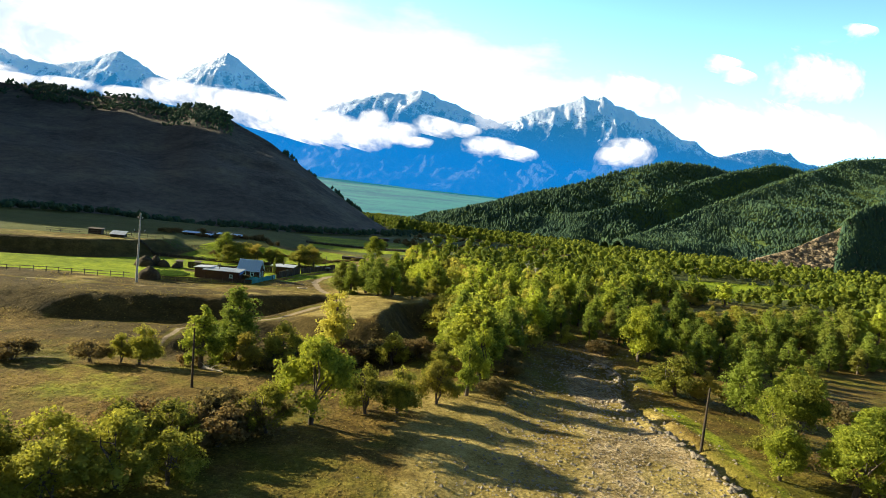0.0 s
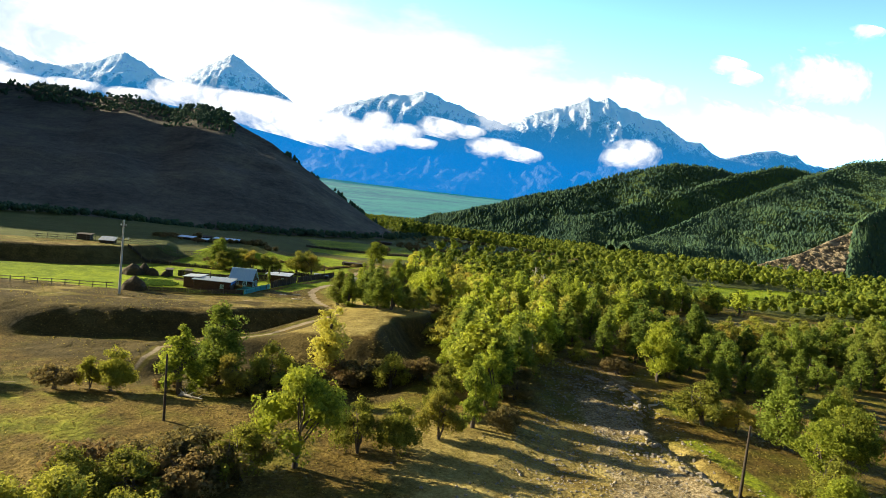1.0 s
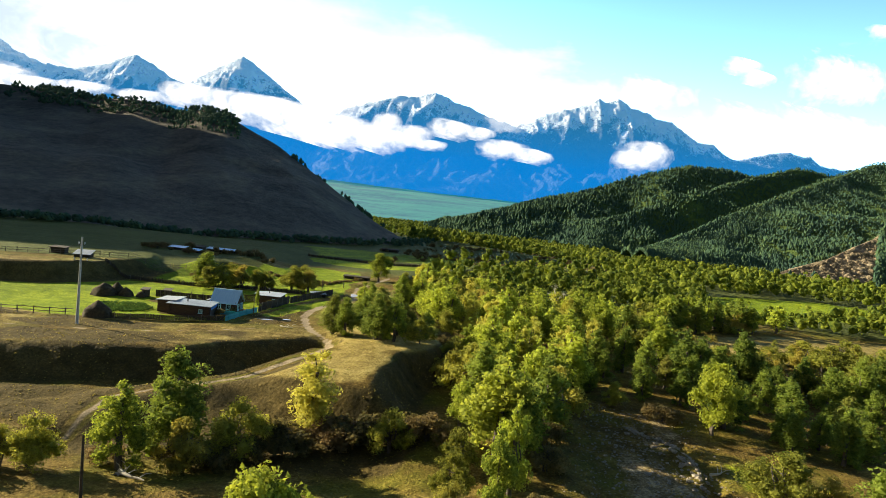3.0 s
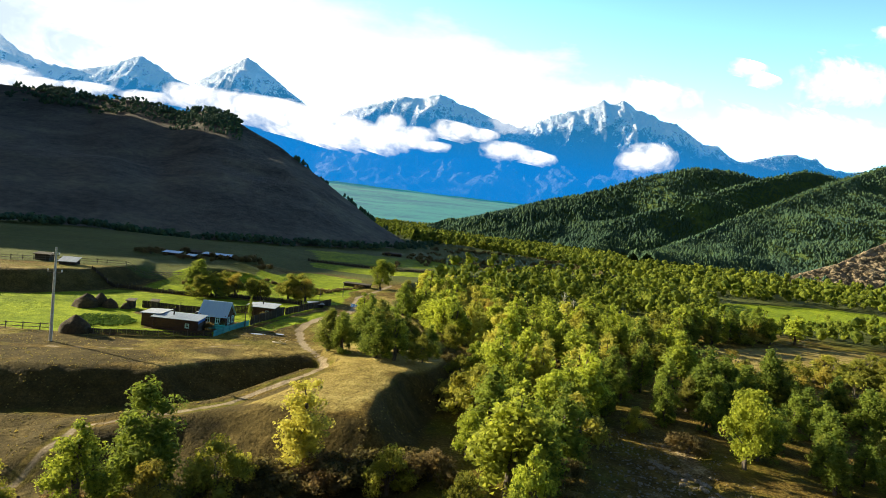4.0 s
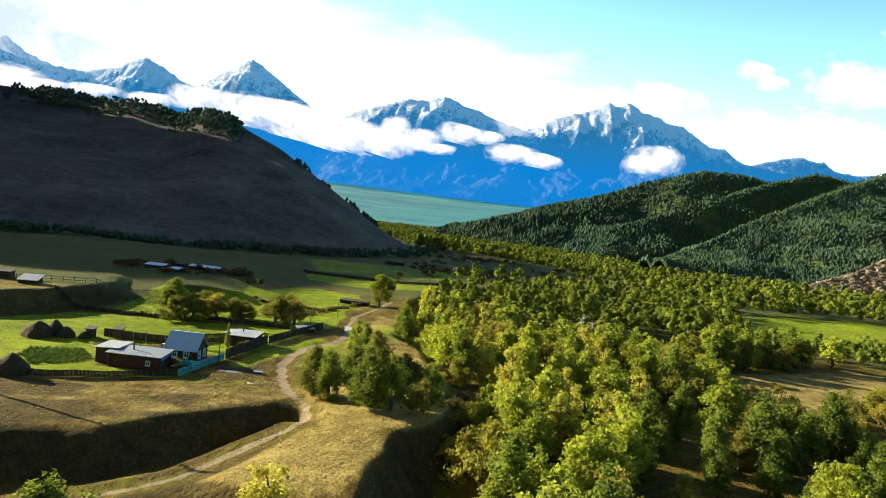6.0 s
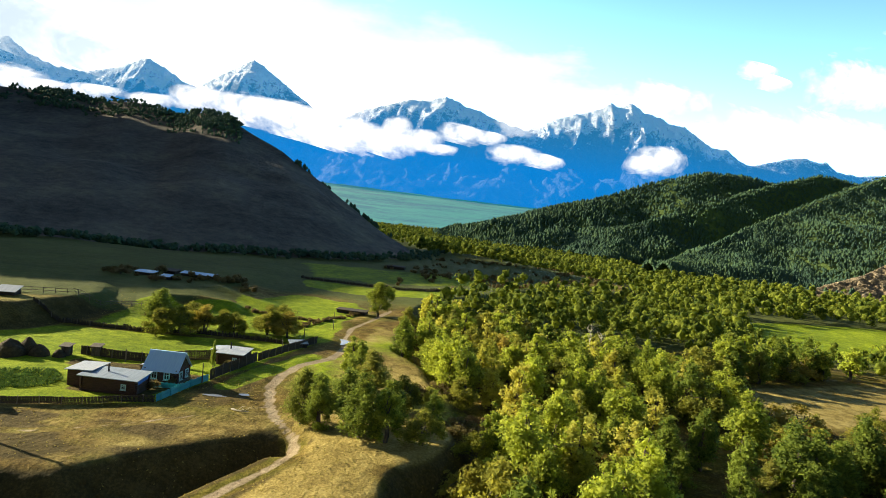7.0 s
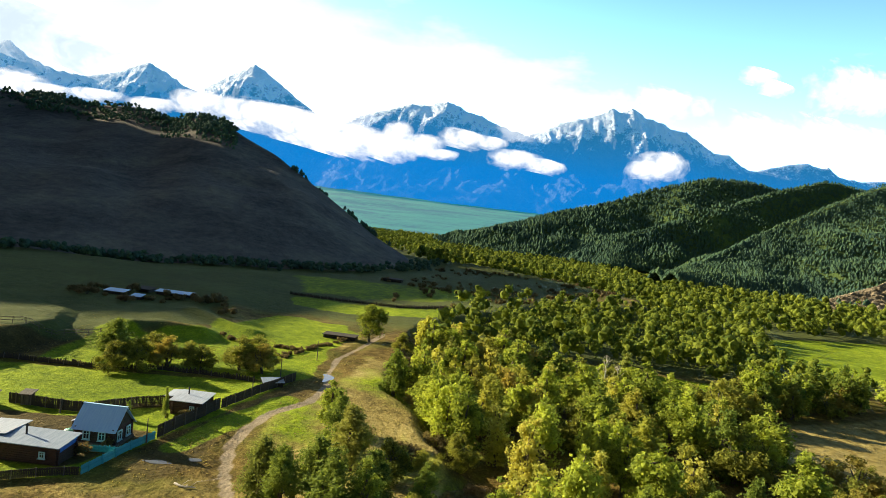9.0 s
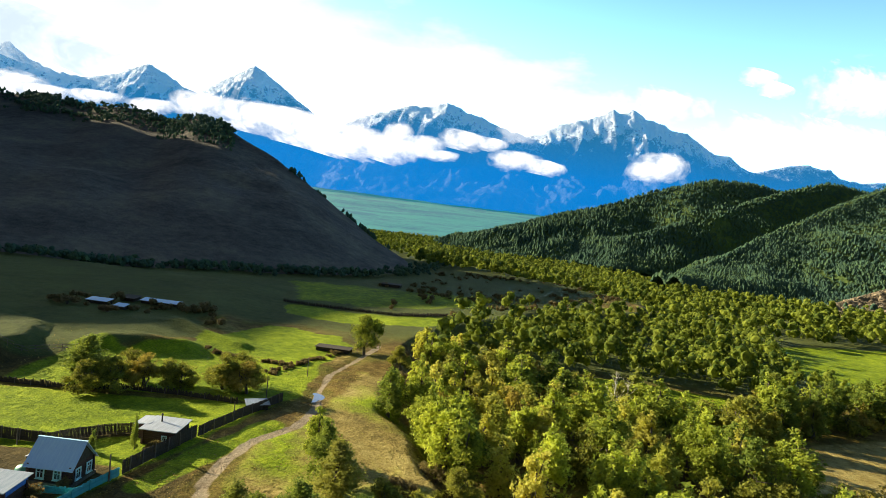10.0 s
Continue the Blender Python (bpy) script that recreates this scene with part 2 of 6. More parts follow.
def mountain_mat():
    """Far range, a glowing backdrop: rock below with a blue glow for haze, fresh snow above."""
    m, nt, b, out = mat_base("far_mountain_range")
    co = object_coords(nt)
    sep = nt.nodes.new("ShaderNodeSeparateXYZ")
    nt.links.new(co, sep.inputs[0])
    n1, n2 = noise_node(nt, 0.004, 9, 0.7, co), noise_node(nt, 0.02, 6, 0.7, co)
    geo = nt.nodes.new("ShaderNodeNewGeometry")
    up = nt.nodes.new("ShaderNodeSeparateXYZ")
    nt.links.new(geo.outputs["Normal"], up.inputs[0])
    n3 = noise_node(nt, 0.06, 5, 0.7, co)
    n4 = noise_node(nt, 0.16, 4, 0.7, co)
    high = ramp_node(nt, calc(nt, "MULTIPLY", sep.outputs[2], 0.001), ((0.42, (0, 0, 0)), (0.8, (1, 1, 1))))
    rough = calc(nt, "ADD", calc(nt, "MULTIPLY", calc(nt, "SUBTRACT", n2, 0.5), 2.0), calc(nt, "MULTIPLY", calc(nt, "SUBTRACT", n3, 0.5), 2.4))
    rough = calc(nt, "ADD", rough, calc(nt, "MULTIPLY", calc(nt, "SUBTRACT", n4, 0.5), 1.2))
    alt = calc(nt, "MULTIPLY", calc(nt, "SUBTRACT", sep.outputs[2], 625), 0.0036)
    alt = calc(nt, "ADD", alt, calc(nt, "MULTIPLY", calc(nt, "SUBTRACT", n1, 0.5), 0.7))
    alt = calc(nt, "ADD", alt, calc(nt, "MULTIPLY", rough, calc(nt, "ADD", calc(nt, "MULTIPLY", high, 0.97), 0.03)))
    alt = calc(nt, "ADD", alt, calc(nt, "MULTIPLY", calc(nt, "MULTIPLY", calc(nt, "SUBTRACT", up.outputs[2], 0.62), high), 3.2))
    snow = ramp_node(nt, alt, ((0.26, (0, 0, 0)), (0.6, (1, 1, 1))))
    snow = calc(nt, "MULTIPLY", snow, ramp_node(nt, calc(nt, "ADD", calc(nt, "MULTIPLY", sep.outputs[2], 0.001), calc(nt, "MULTIPLY", n1, 0.2)), ((0.66, (0, 0, 0)), (0.8, (1, 1, 1)))))
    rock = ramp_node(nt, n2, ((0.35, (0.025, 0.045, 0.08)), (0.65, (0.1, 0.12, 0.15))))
    # low slopes near black, so the blue glow alone gives them their haze
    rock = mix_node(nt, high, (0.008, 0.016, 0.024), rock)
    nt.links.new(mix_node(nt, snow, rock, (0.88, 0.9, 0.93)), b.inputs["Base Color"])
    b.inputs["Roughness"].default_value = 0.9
    # blue emission stands in for the haze before the range
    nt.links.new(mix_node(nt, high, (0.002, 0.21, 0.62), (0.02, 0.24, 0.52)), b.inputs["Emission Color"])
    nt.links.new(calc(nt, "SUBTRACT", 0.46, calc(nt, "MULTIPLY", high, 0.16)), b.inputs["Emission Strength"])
    bump_node(nt, b, calc(nt, "ADD", n2, calc(nt, "MULTIPLY", n3, 0.5)), 1.0, 60)
    return m


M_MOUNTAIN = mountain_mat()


# ---------------------------------------------------------------- geometry helpers
def mesh_np(name, verts, faces, mat, smooth=False):
    """A mesh from arrays of places and of equal-sided faces."""
    me = bpy.data.meshes.new(name)
    verts, faces = np.asarray(verts, np.float32), np.asarray(faces, np.int32)
    k = faces.shape[1]
    me.vertices.add(len(verts))
    me.vertices.foreach_set("co", verts.ravel())
    me.loops.add(faces.size)
    me.loops.foreach_set("vertex_index", faces.ravel())
    me.polygons.add(len(faces))
    me.polygons.foreach_set("loop_start", np.arange(0, faces.size, k, dtype=np.int32))
    me.polygons.foreach_set("use_smooth", np.full(len(faces), smooth))
    me.update(calc_edges=True)
    me.validate()
    if mat:
        me.materials.append(mat)
    return me


def grid_faces(nu, nv):
    i = np.arange((nu - 1) * (nv - 1))
    a = (i // (nv - 1)) * nv + i % (nv - 1)
    return np.stack([a, a + nv, a + nv + 1, a + 1], 1)


def smooth01(x):
    x = np.clip(x, 0, 1)
    return x * x * (3 - 2 * x)


NOISE_TABLES = {}


def noise_table(key):
    if key not in NOISE_TABLES:
        NOISE_TABLES[key] = np.random.RandomState(key).rand(128, 128) * 2 - 1
    return NOISE_TABLES[key]


def value_noise(x, y, scale, seed=0, octaves=4):
    """Smooth value noise on arrays, about -1 to 1."""
    total, amp, norm = np.zeros_like(x, dtype=float), 1.0, 0.0
    for o in range(octaves):
        table = noise_table(seed * 31 + o)
        u, v = x / scale + 37.7 * o, y / scale + 11.3 * o
        iu, iv = np.floor(u).astype(int), np.floor(v).astype(int)
        fu, fv = smooth01(u - iu), smooth01(v - iv)
        g = lambda a, b: table[a % 128, b % 128]
        total += amp * ((g(iu, iv) * (1 - fu) + g(iu + 1, iv) * fu) * (1 - fv) + (g(iu, iv + 1) * (1 - fu) + g(iu + 1, iv + 1) * fu) * fv)
        norm += amp
        amp, scale = amp * 0.5, scale * 0.5
    return total / norm


def seg_dist(x, y, pts, closed=False):
    d = np.full(np.shape(x), 1e9)
    n = len(pts)
    for i in range(n if closed else n - 1):
        (ax, ay), (bx, by) = pts[i][:2], pts[(i + 1) % n][:2]
        ux, uy = bx - ax, by - ay
        k = np.clip(((x - ax) * ux + (y - ay) * uy) / (ux * ux + uy * uy), 0, 1)
        d = np.minimum(d, np.hypot(x - ax - k * ux, y - ay - k * uy))
    return d


def poly_dist(x, y, pts):
    """Signed distance to a polygon, positive inside."""
    x, y = np.asarray(x, float), np.asarray(y, float)
    inside = np.zeros(np.shape(x), bool)
    n = len(pts)
    for i in range(n):
        (ax, ay), (bx, by) = pts[i], pts[(i + 1) % n]
        if ay == by:
            continue
        inside ^= ((ay > y) != (by > y)) & (x < (bx - ax) * (y - ay) / (by - ay) + ax)
    d = seg_dist(x, y, pts, True)
    return np.where(inside, d, -d)


# ---------------------------------------------------------------- ground plan
TERRACE = [(-871.5, 93.4), (-69.7, 101.2), (-49.4, 104.1), (-41.6, 107.9), (-33.9, 108.9), (-27.1, 116.7), (-20.3, 123.4), (-15.9, 127.3), (-13.0, 124.4), (-15.0, 117.6), (-19.3, 108.9), (-24.2, 103.1),
         (-18.4, 99.2), (-9.6, 96.3), (-2.8, 96.6), (-1.2, 107.2), (0.0, 115.4), (3.9, 120.1), (6.8, 127.3), (7.8, 146.7), (2.0, 163), (0.8, 170.5), (-4.5, 179), (-5, 195.1), (-2.9, 243.5), (8, 272), (30, 304), (54, 338),
           (77, 347), (108, 368), (122, 412), (94, 492), (30, 601.8), (-871.5, 873.0)]
UPPER = [(-872.0, 146.9), (-100.7, 170.2), (-73.6, 182.7), (-60.0, 194.4), (-50.3, 208.9), (-56.2, 230.2), (-63.9, 321.3), (-872.0, 408.5)]
PLATEAU = [(-872, 140), (-110, 152), (-86, 160), (-79, 168), (-74.5, 181), (-72.5, 190), (-79, 204), (-105, 222), (-872, 260)]
MOUND = [(-64, 197), (-58, 201), (-51, 204)]
MOUND_LOW = [(-60, 222), (-50, 217), (-42, 214)]
LANE = [(-35, 131), (-32.5, 144), (-28.5, 158), (-22, 178), (-18.5, 172), (-23, 158), (-25, 148), (-23, 138), (-27, 131)]
RAMP = [(-37.6, 92, -2.5), (-37.4, 95.5, -2.2), (-33.5, 98.5, -1.8), (-28.8, 101, -1.4), (-23, 105, -0.9), (-21.3, 108, -0.6), (-18.4, 112.1, 0.1), (-14.6, 117.8, 0.7)]
CREST = [(-28, 103.5), (-19, 104.2), (-9.5, 100.6)]
ROAD = [(-60, 70), (-44, 79), (-37.5, 84.5), (-37.2, 91), (-37.4, 95.5), (-33.5, 98.5), (-28.8, 101), (-23, 105), (-21.3, 108), (-18.4, 112.1), (-14.6, 117.8), (-13.8, 121.8), (-15.1, 127.1), (-18.9, 132.0), (-21.3, 137.8), (-23.3, 145.6),
        (-23.0, 152.4), (-21.9, 159.2), (-17.5, 167.0), (-16.5, 176.7), (-18.2, 187.4), (-18.4, 199.1), (-15.3, 212.7), (-11.6, 230.2)]
TRACK = [(-116.6, 110.6), (-58.3, 115.5), (-43.5, 119.4), (-33.0, 126.2), (-26.2, 132.0), (-21.3, 135.9)]
BED = [(-4, 30), (6, 45), (12, 60), (19, 75), (24, 95), (28, 113), (43, 113), (38, 97), (37, 80), (35, 64), (36, 50), (38, 30)]
GREEN = [(-874.7, 124.2), (-60.2, 126.2), (-44.7, 129.6), (-35.9, 132.0), (-33.0, 144.6), (-29.1, 157.3), (-23.3, 175.7), (-54, 173.2), (-67, 171.7), (-101.0, 165.0), (-874.7, 143.7)]
GREEN_BACK = [(-49, 175.5), (-68.8, 174.5), (-76, 184), (-75, 193), (-66, 199), (-59, 196), (-52, 206), (-52.3, 211.5), (-47.8, 228.4), (-43.6, 244.1), (-29.6, 239), (-23.3, 238), (-18, 230), (-20, 203), (-19.5, 182), (-23.3, 175.7)]
GREEN_STRIP = [(-51.9, 287), (-31, 284), (-11, 282), (8.5, 292.8), (8.2, 273), (-6, 262), (-17, 264), (-26, 255), (-38, 263), (-46, 264)]
MEADOW = [(-73, 366), (-18, 368), (33, 378), (31, 335), (4, 300), (-24.6, 293), (-53.6, 294)]
VERGE = [(-29.5, 143), (-26, 154), (-21.5, 166)]
FAR_BROWN = [(100, 437), (122, 411), (108, 370), (84, 376), (81, 416)]
GRAVEL = [(12, 30), (17, 45), (21, 60), (25, 75), (29, 95), (31, 113), (42, 113), (38, 97), (36, 80), (35, 64), (35, 50), (36, 30)]
STONE_ROW = [(33.5, 42), (34.3, 50.5), (33.8, 58), (33.2, 68), (32.2, 74), (32.6, 81), (36.5, 89), (37, 95), (36.3, 100), (33, 104)]
BROWN_FIELD = [(66, 172), (70, 188), (78, 201), (98, 209), (124, 222), (160, 226), (185, 224), (165, 200), (128, 190), (105, 180), (82, 170)]
GREEN_FIELD = [(130, 290), (136, 257), (170, 272), (215, 300), (270, 338), (240, 374), (185, 358), (158, 346), (145, 320)]
CLEARING = [(27, 227), (29, 237), (53, 241), (84, 239), (87, 228), (76, 217), (60, 213), (52, 221), (40, 224)]
SPUR = [(-27, 101), (-10, 96), (-4, 98), (-2, 116), (6, 122), (9, 150), (5, 175), (-2, 200), (-14, 205), (-16, 170), (-21, 160), (-21, 145), (-15, 131), (-14, 121)]
GARDEN = [(-42, 147), (-34.5, 147), (-31.5, 153), (-36.5, 157), (-41, 155.5)]
YARD = [(-50, 133.5), (-38, 133), (-35.5, 135), (-33.5, 145), (-30, 158), (-36, 161), (-44, 158), (-47, 151), (-58, 151), (-58, 146), (-50, 142)]


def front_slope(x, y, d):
    """1 on the rough dark turf below the spur and on the bank faces; shade is coloured in there."""
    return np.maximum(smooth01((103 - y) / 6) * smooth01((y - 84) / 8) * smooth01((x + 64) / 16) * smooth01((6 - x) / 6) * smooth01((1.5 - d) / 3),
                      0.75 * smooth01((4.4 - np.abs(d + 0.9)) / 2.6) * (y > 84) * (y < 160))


def ground_height(x, y):
    x, y = np.asarray(x, float), np.asarray(y, float)
    wob = value_noise(x, y, 14, 3, 3)
    d = poly_dist(x, y, TERRACE) + 1.3 * wob + 0.7 * value_noise(x, y, 5, 4, 3)
    bank = 7.2 + 7.0 * smooth01((-57 - x) / 8)
    z = -3.2 + 4.1 * smooth01((d + 0.58 * bank) / bank) - 2.0 * smooth01((x - 30) / 60) * (d < 0)
    z = z + 0.35 * value_noise(x, y, 26, 5, 4) + 0.12 * value_noise(x, y, 4, 6, 3)
    up = poly_dist(x, y, UPPER) + 2.5 * value_noise(x, y, 18, 8, 2)
    z = z + 0.6 * np.exp(-(seg_dist(x, y, CREST) / 4.2) ** 2) * (1 - smooth01((d + 2.8) / 5.6))
    slope = front_slope(x, y, d)
    z = z - 1.3 * smooth01((98 - y) / 8) * smooth01((y - 72) / 10) * smooth01((x + 46) / 12) * smooth01((3 - x) / 6) + slope * (0.5 * value_noise(x, y, 4.6, 71, 3) + 0.2 * value_noise(x, y, 2.2, 72, 2))
    near, level = np.full(x.shape, 1e9), np.zeros(x.shape)
    for (ax, ay, az), (bx, by, bz) in zip(RAMP[:-1], RAMP[1:]):
        k = np.clip(((x - ax) * (bx - ax) + (y - ay) * (by - ay)) / ((bx - ax) ** 2 + (by - ay) ** 2), 0, 1)
        dist = np.hypot(x - ax - k * (bx - ax), y - ay - k * (by - ay))
        level = np.where(dist < near, az + (bz - az) * k, level)
        near = np.minimum(near, dist)
    on = 1 - smooth01((near - 1.4) / 5.5)
    z = z * (1 - on) + (level + 0.1 * wob) * on
    flat = poly_dist(x, y, PLATEAU) + 1.6 * value_noise(x, y, 12, 18, 3)
    z = z + np.maximum(2.8 * smooth01((up + 12) / 24), 4.2 * smooth01((flat + 3) / 6))
    z = z + 1.9 * np.exp(-(seg_dist(x, y, MOUND) / 3.2) ** 2) + 1.3 * np.exp(-(seg_dist(x, y, MOUND_LOW) / 2.6) ** 2)
    z = z + 0.5 * smooth01((y - 160) / 40) * smooth01((-x - 40) / 30) * value_noise(x, y, 15, 10, 3)
    bed = poly_dist(x, y, BED)
    z = z - 0.5 * smooth01((bed + 2) / 4) * smooth01((120 - y) / 20) + 0.25 * smooth01((bed + 4) / 6) * value_noise(x, y, 6, 9, 4)
    road = seg_dist(x, y, ROAD)
    z = z - 0.22 * smooth01((2.2 - road) / 1.4)
    z = z + 1.1 * smooth01((x + 17) / 13) * smooth01((y - 96) / 8) * smooth01((140 - y) / 18) * smooth01((d + 1) / 4)
    berm = seg_dist(x, y, STONE_ROW)
    cut = seg_dist(x - 1.9, y, STONE_ROW)
    z = z + 0.55 * np.exp(-(berm / 1.3) ** 2) - 0.85 * np.exp(-(cut / 1.0) ** 2)
    far = np.maximum(0, y - 1700)
    z = z + far * 0.085
    return z


def axis(fine0, fine1, step, end0, end1, grow):
    a = list(np.arange(fine0, fine1 + step / 2, step))
    s = step
    while a[-1] < end1:
        s *= grow
        a.append(a[-1] + s)
    s = step
    while a[0] > end0:
        s *= grow
        a.insert(0, a[0] - s)
    return np.array(a)


def build_ground():
    xs, ys = axis(-66, 56, 0.8, -4800, 4800, 1.06), axis(36, 196, 0.85, -1500, 3300, 1.036)
    gx, gy = np.meshgrid(xs, ys, indexing="ij")
    gz = ground_height(gx, gy)
    me = mesh_np("ground", np.stack([gx, gy, gz], -1).reshape(-1, 3), grid_faces(len(xs), len(ys)), M_GROUND, True)
    x, y = gx.ravel(), gy.ravel()
    wob = value_noise(x, y, 9, 12, 4)
    lane = np.minimum(seg_dist(x, y, ROAD) + 0.35 * smooth01((112 - y) / 6), seg_dist(x, y, TRACK) + 0.55)
    edge = poly_dist(x, y, TERRACE) + 1.3 * value_noise(x, y, 14, 3, 3)
    zones = {
        # turf and yard soil, plus bank and lane fence shade put into colour
        "heath_shade": np.maximum.reduce([front_slope(x, y, edge), 0.95 * smooth01((seg_dist(x, y, RAMP) - 2.0) / 1.6) * smooth01((104 - y) / 5) * smooth01((y - 80) / 6) * smooth01((x + 44) / 6) * smooth01((3 - x) / 4) * (edge < 0.5),
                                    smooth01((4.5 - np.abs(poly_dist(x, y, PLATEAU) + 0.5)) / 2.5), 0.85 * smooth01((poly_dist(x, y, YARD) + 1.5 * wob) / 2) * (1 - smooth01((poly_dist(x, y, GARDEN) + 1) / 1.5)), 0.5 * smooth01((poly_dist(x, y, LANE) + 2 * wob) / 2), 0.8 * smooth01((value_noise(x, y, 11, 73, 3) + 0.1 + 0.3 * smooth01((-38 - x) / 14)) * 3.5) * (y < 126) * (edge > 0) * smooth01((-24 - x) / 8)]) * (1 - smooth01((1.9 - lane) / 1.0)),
        "green": np.maximum.reduce([smooth01((poly_dist(x, y, GREEN) + 2 * wob + 1.5) / 3) * (1 - smooth01((poly_dist(x, y, YARD) + 1.5 * wob) / 2)) * (1 - smooth01((poly_dist(x, y, PLATEAU) + 6) / 3)), smooth01((poly_dist(x, y, GREEN_FIELD) + 2) / 4),
                                    smooth01((poly_dist(x, y, GREEN_BACK) + 3 * wob + 1) / 3) * (1 - smooth01((poly_dist(x, y, PLATEAU) + 6) / 3)), 0.95 * smooth01((poly_dist(x, y, GREEN_STRIP) + 4 * wob) / 4), 0.55 * smooth01((poly_dist(x, y, MEADOW) + 6 * wob) / 9),
                                    (0.62 + 0.3 * wob) * smooth01((2.6 + wob - seg_dist(x, y, VERGE)) / 1.5), (0.3 + 0.5 * wob) * smooth01((poly_dist(x, y, SPUR) + 2) / 3) * smooth01((y - 128) / 12),
                                    0.75 * smooth01((poly_dist(x, y, CLEARING) + 2) / 4), 1.2 * smooth01((poly_dist(x, y, GARDEN) + 0.5) / 1.5),
                                    smooth01((y - 1500) / 300), 0.4 * smooth01(value_noise(x, y, 17, 21, 4) * 3 - 0.1) * smooth01((84 - y) / 14) * smooth01((4 - x) / 10),
                                    0.5 * smooth01(value_noise(x, y, 9, 22, 3) * 3 + 0.4) * smooth01((2.8 - np.abs(seg_dist(x, y, STONE_ROW) - 6)) / 2) * (x > 36)]),
        "olive": np.maximum.reduce([0.9 * smooth01((poly_dist(x, y, UPPER) + 4 * wob + 2) / 6), smooth01((y - 215 + 25 * value_noise(x, y, 60, 14)) / 60), smooth01((-y + 30) / 60)]) * (1 - smooth01((np.maximum(poly_dist(x, y, BROWN_FIELD), poly_dist(x, y, FAR_BROWN)) + 3) / 5)),
        "straw": np.maximum(0.9 * smooth01((poly_dist(x, y, SPUR) + 3 * wob + 1) / 5), 0.3 + 0.3 * value_noise(x, y, 16, 51, 3)) * smooth01((y - 90) / 5) * smooth01((edge + 0.5) / 3) + (0.62 + 0.45 * value_noise(x, y, 7, 52, 3)) * smooth01((84 - y) / 10) * smooth01((x + 4) / 9) * smooth01((40 - x) / 6) + 0.6 * smooth01((poly_dist(x, y, BROWN_FIELD) + 2) / 4),
        "gravel": smooth01((poly_dist(x, y, GRAVEL) + 4 * wob + 2) / 5) * np.clip(0.5 + 0.8 * value_noise(x * 1.7, y * 0.6, 6, 53, 3), 0, 1),
        "dirt": np.maximum(1.1 * smooth01((0.98 + 0.4 * wob - lane) / 0.85), 0.05 * smooth01((poly_dist(x, y, LANE) + 1.5 * wob) / 2)),
    }
    for key, val in zones.items():
        at = me.attributes.new(key, "FLOAT", "POINT")
        at.data.foreach_set("value", val.astype(np.float32))
    return tagged(new("ground", me), "valley floor of dry grass, green fields and gravel", "ground", kind="structure")


ground = build_ground()


# ---------------------------------------------------------------- hills and mountains
def along(pts, u):
    p = np.array(pts, float)
    k = np.linspace(0, 1, len(p))
    return np.stack([np.interp(u, k, p[:, i]) for i in range(3)], -1)


def hill_surface(ridge, base, u, v, amp, seed, power=1.0):
    """v: 0 at the ridge, 1 at the foot, below 0 behind the ridge."""
    r, b = along(ridge, u), along(base, u)
    w = np.abs(v)[..., None]
    p = r + (b - r) * np.where(v[..., None] < 0, -w, w)
    p[..., 2] = r[..., 2] + (b[..., 2] - r[..., 2]) * (np.abs(v) ** power)
    fade = np.sin(np.pi * np.clip(np.abs(v), 0, 1))
    p[..., 2] += amp * fade * value_noise(p[..., 0], p[..., 1], 110, seed, 5) + 0.06 * amp * value_noise(p[..., 0], p[..., 1], 25, seed + 1, 3)
    return p


def build_hill(name, label, ridge, base, mat, amp, seed, power=1.0, nu=160, nv=90):
    u, v = np.meshgrid(np.linspace(0, 1, nu), np.linspace(-0.8, 1.06, nv), indexing="ij")
    p = hill_surface(ridge, base, u, v, amp, seed, power)
    ob = new(name, mesh_np(name, p.reshape(-1, 3), grid_faces(nu, nv)[:, ::-1], mat, True))
    return tagged(ob, label, "hill", kind="structure")


HILL_L_RIDGE = [(-900, 800, 150), (-600, 770, 136), (-481, 760, 133), (-454, 760, 134), (-413, 755, 126), (-364, 750, 131), (-303, 727, 116), (-263, 707, 121), (-236, 694, 116),
                (-209, 680, 102), (-164, 659, 82), (-136, 644, 65), (-88, 621, 35), (-55, 605, 14), (-20, 600, -4)]
HILL_L_BASE = [(-420, 220, 0), (-330, 250, 0), (-250, 280, 0), (-215, 295, 0), (-185, 310, 0), (-165, 322, 0), (-150, 335, 0), (-135, 345, 0), (-110, 358, 0),
               (-90, 368, 0), (-65, 385, 0), (-45, 400, 0), (-25, 430, 0), (-12, 470, 0), (5, 560, -6)]
SHOULDER_RIDGE = [(-690, 820, 240), (-610, 750, 258), (-560, 690, 250), (-515, 600, 220), (-480, 540, 194), (-480, 467, 172), (-480, 429, 168), (-480, 385, 164), (-480, 362, 157), (-480, 342, 146), (-500, 300, 95)]
SHOULDER_BASE = [(-590, 740, 90), (-520, 670, 90), (-470, 600, 70), (-420, 530, 50), (-380, 480, 20), (-360, 430, 5), (-350, 400, 0), (-350, 370, 0), (-350, 345, 0), (-350, 320, 0), (-380, 250, 0)]
R1_RIDGE = [(3, 951, -4), (86, 1002, 35), (179, 1060, 67), (273, 1119, 93), (376, 1183, 133), (524, 1276, 177), (629, 1341, 188), (728, 1403, 185), (817, 1458, 180), (1000, 1540, 158)]
R1_BASE = [(20, 880, 0), (105, 880, 0), (205, 905, 2), (300, 930, 3), (405, 960, 6), (555, 1010, 11), (690, 1080, 15), (800, 1130, 17), (900, 1180, 18), (1100, 1260, 17)]
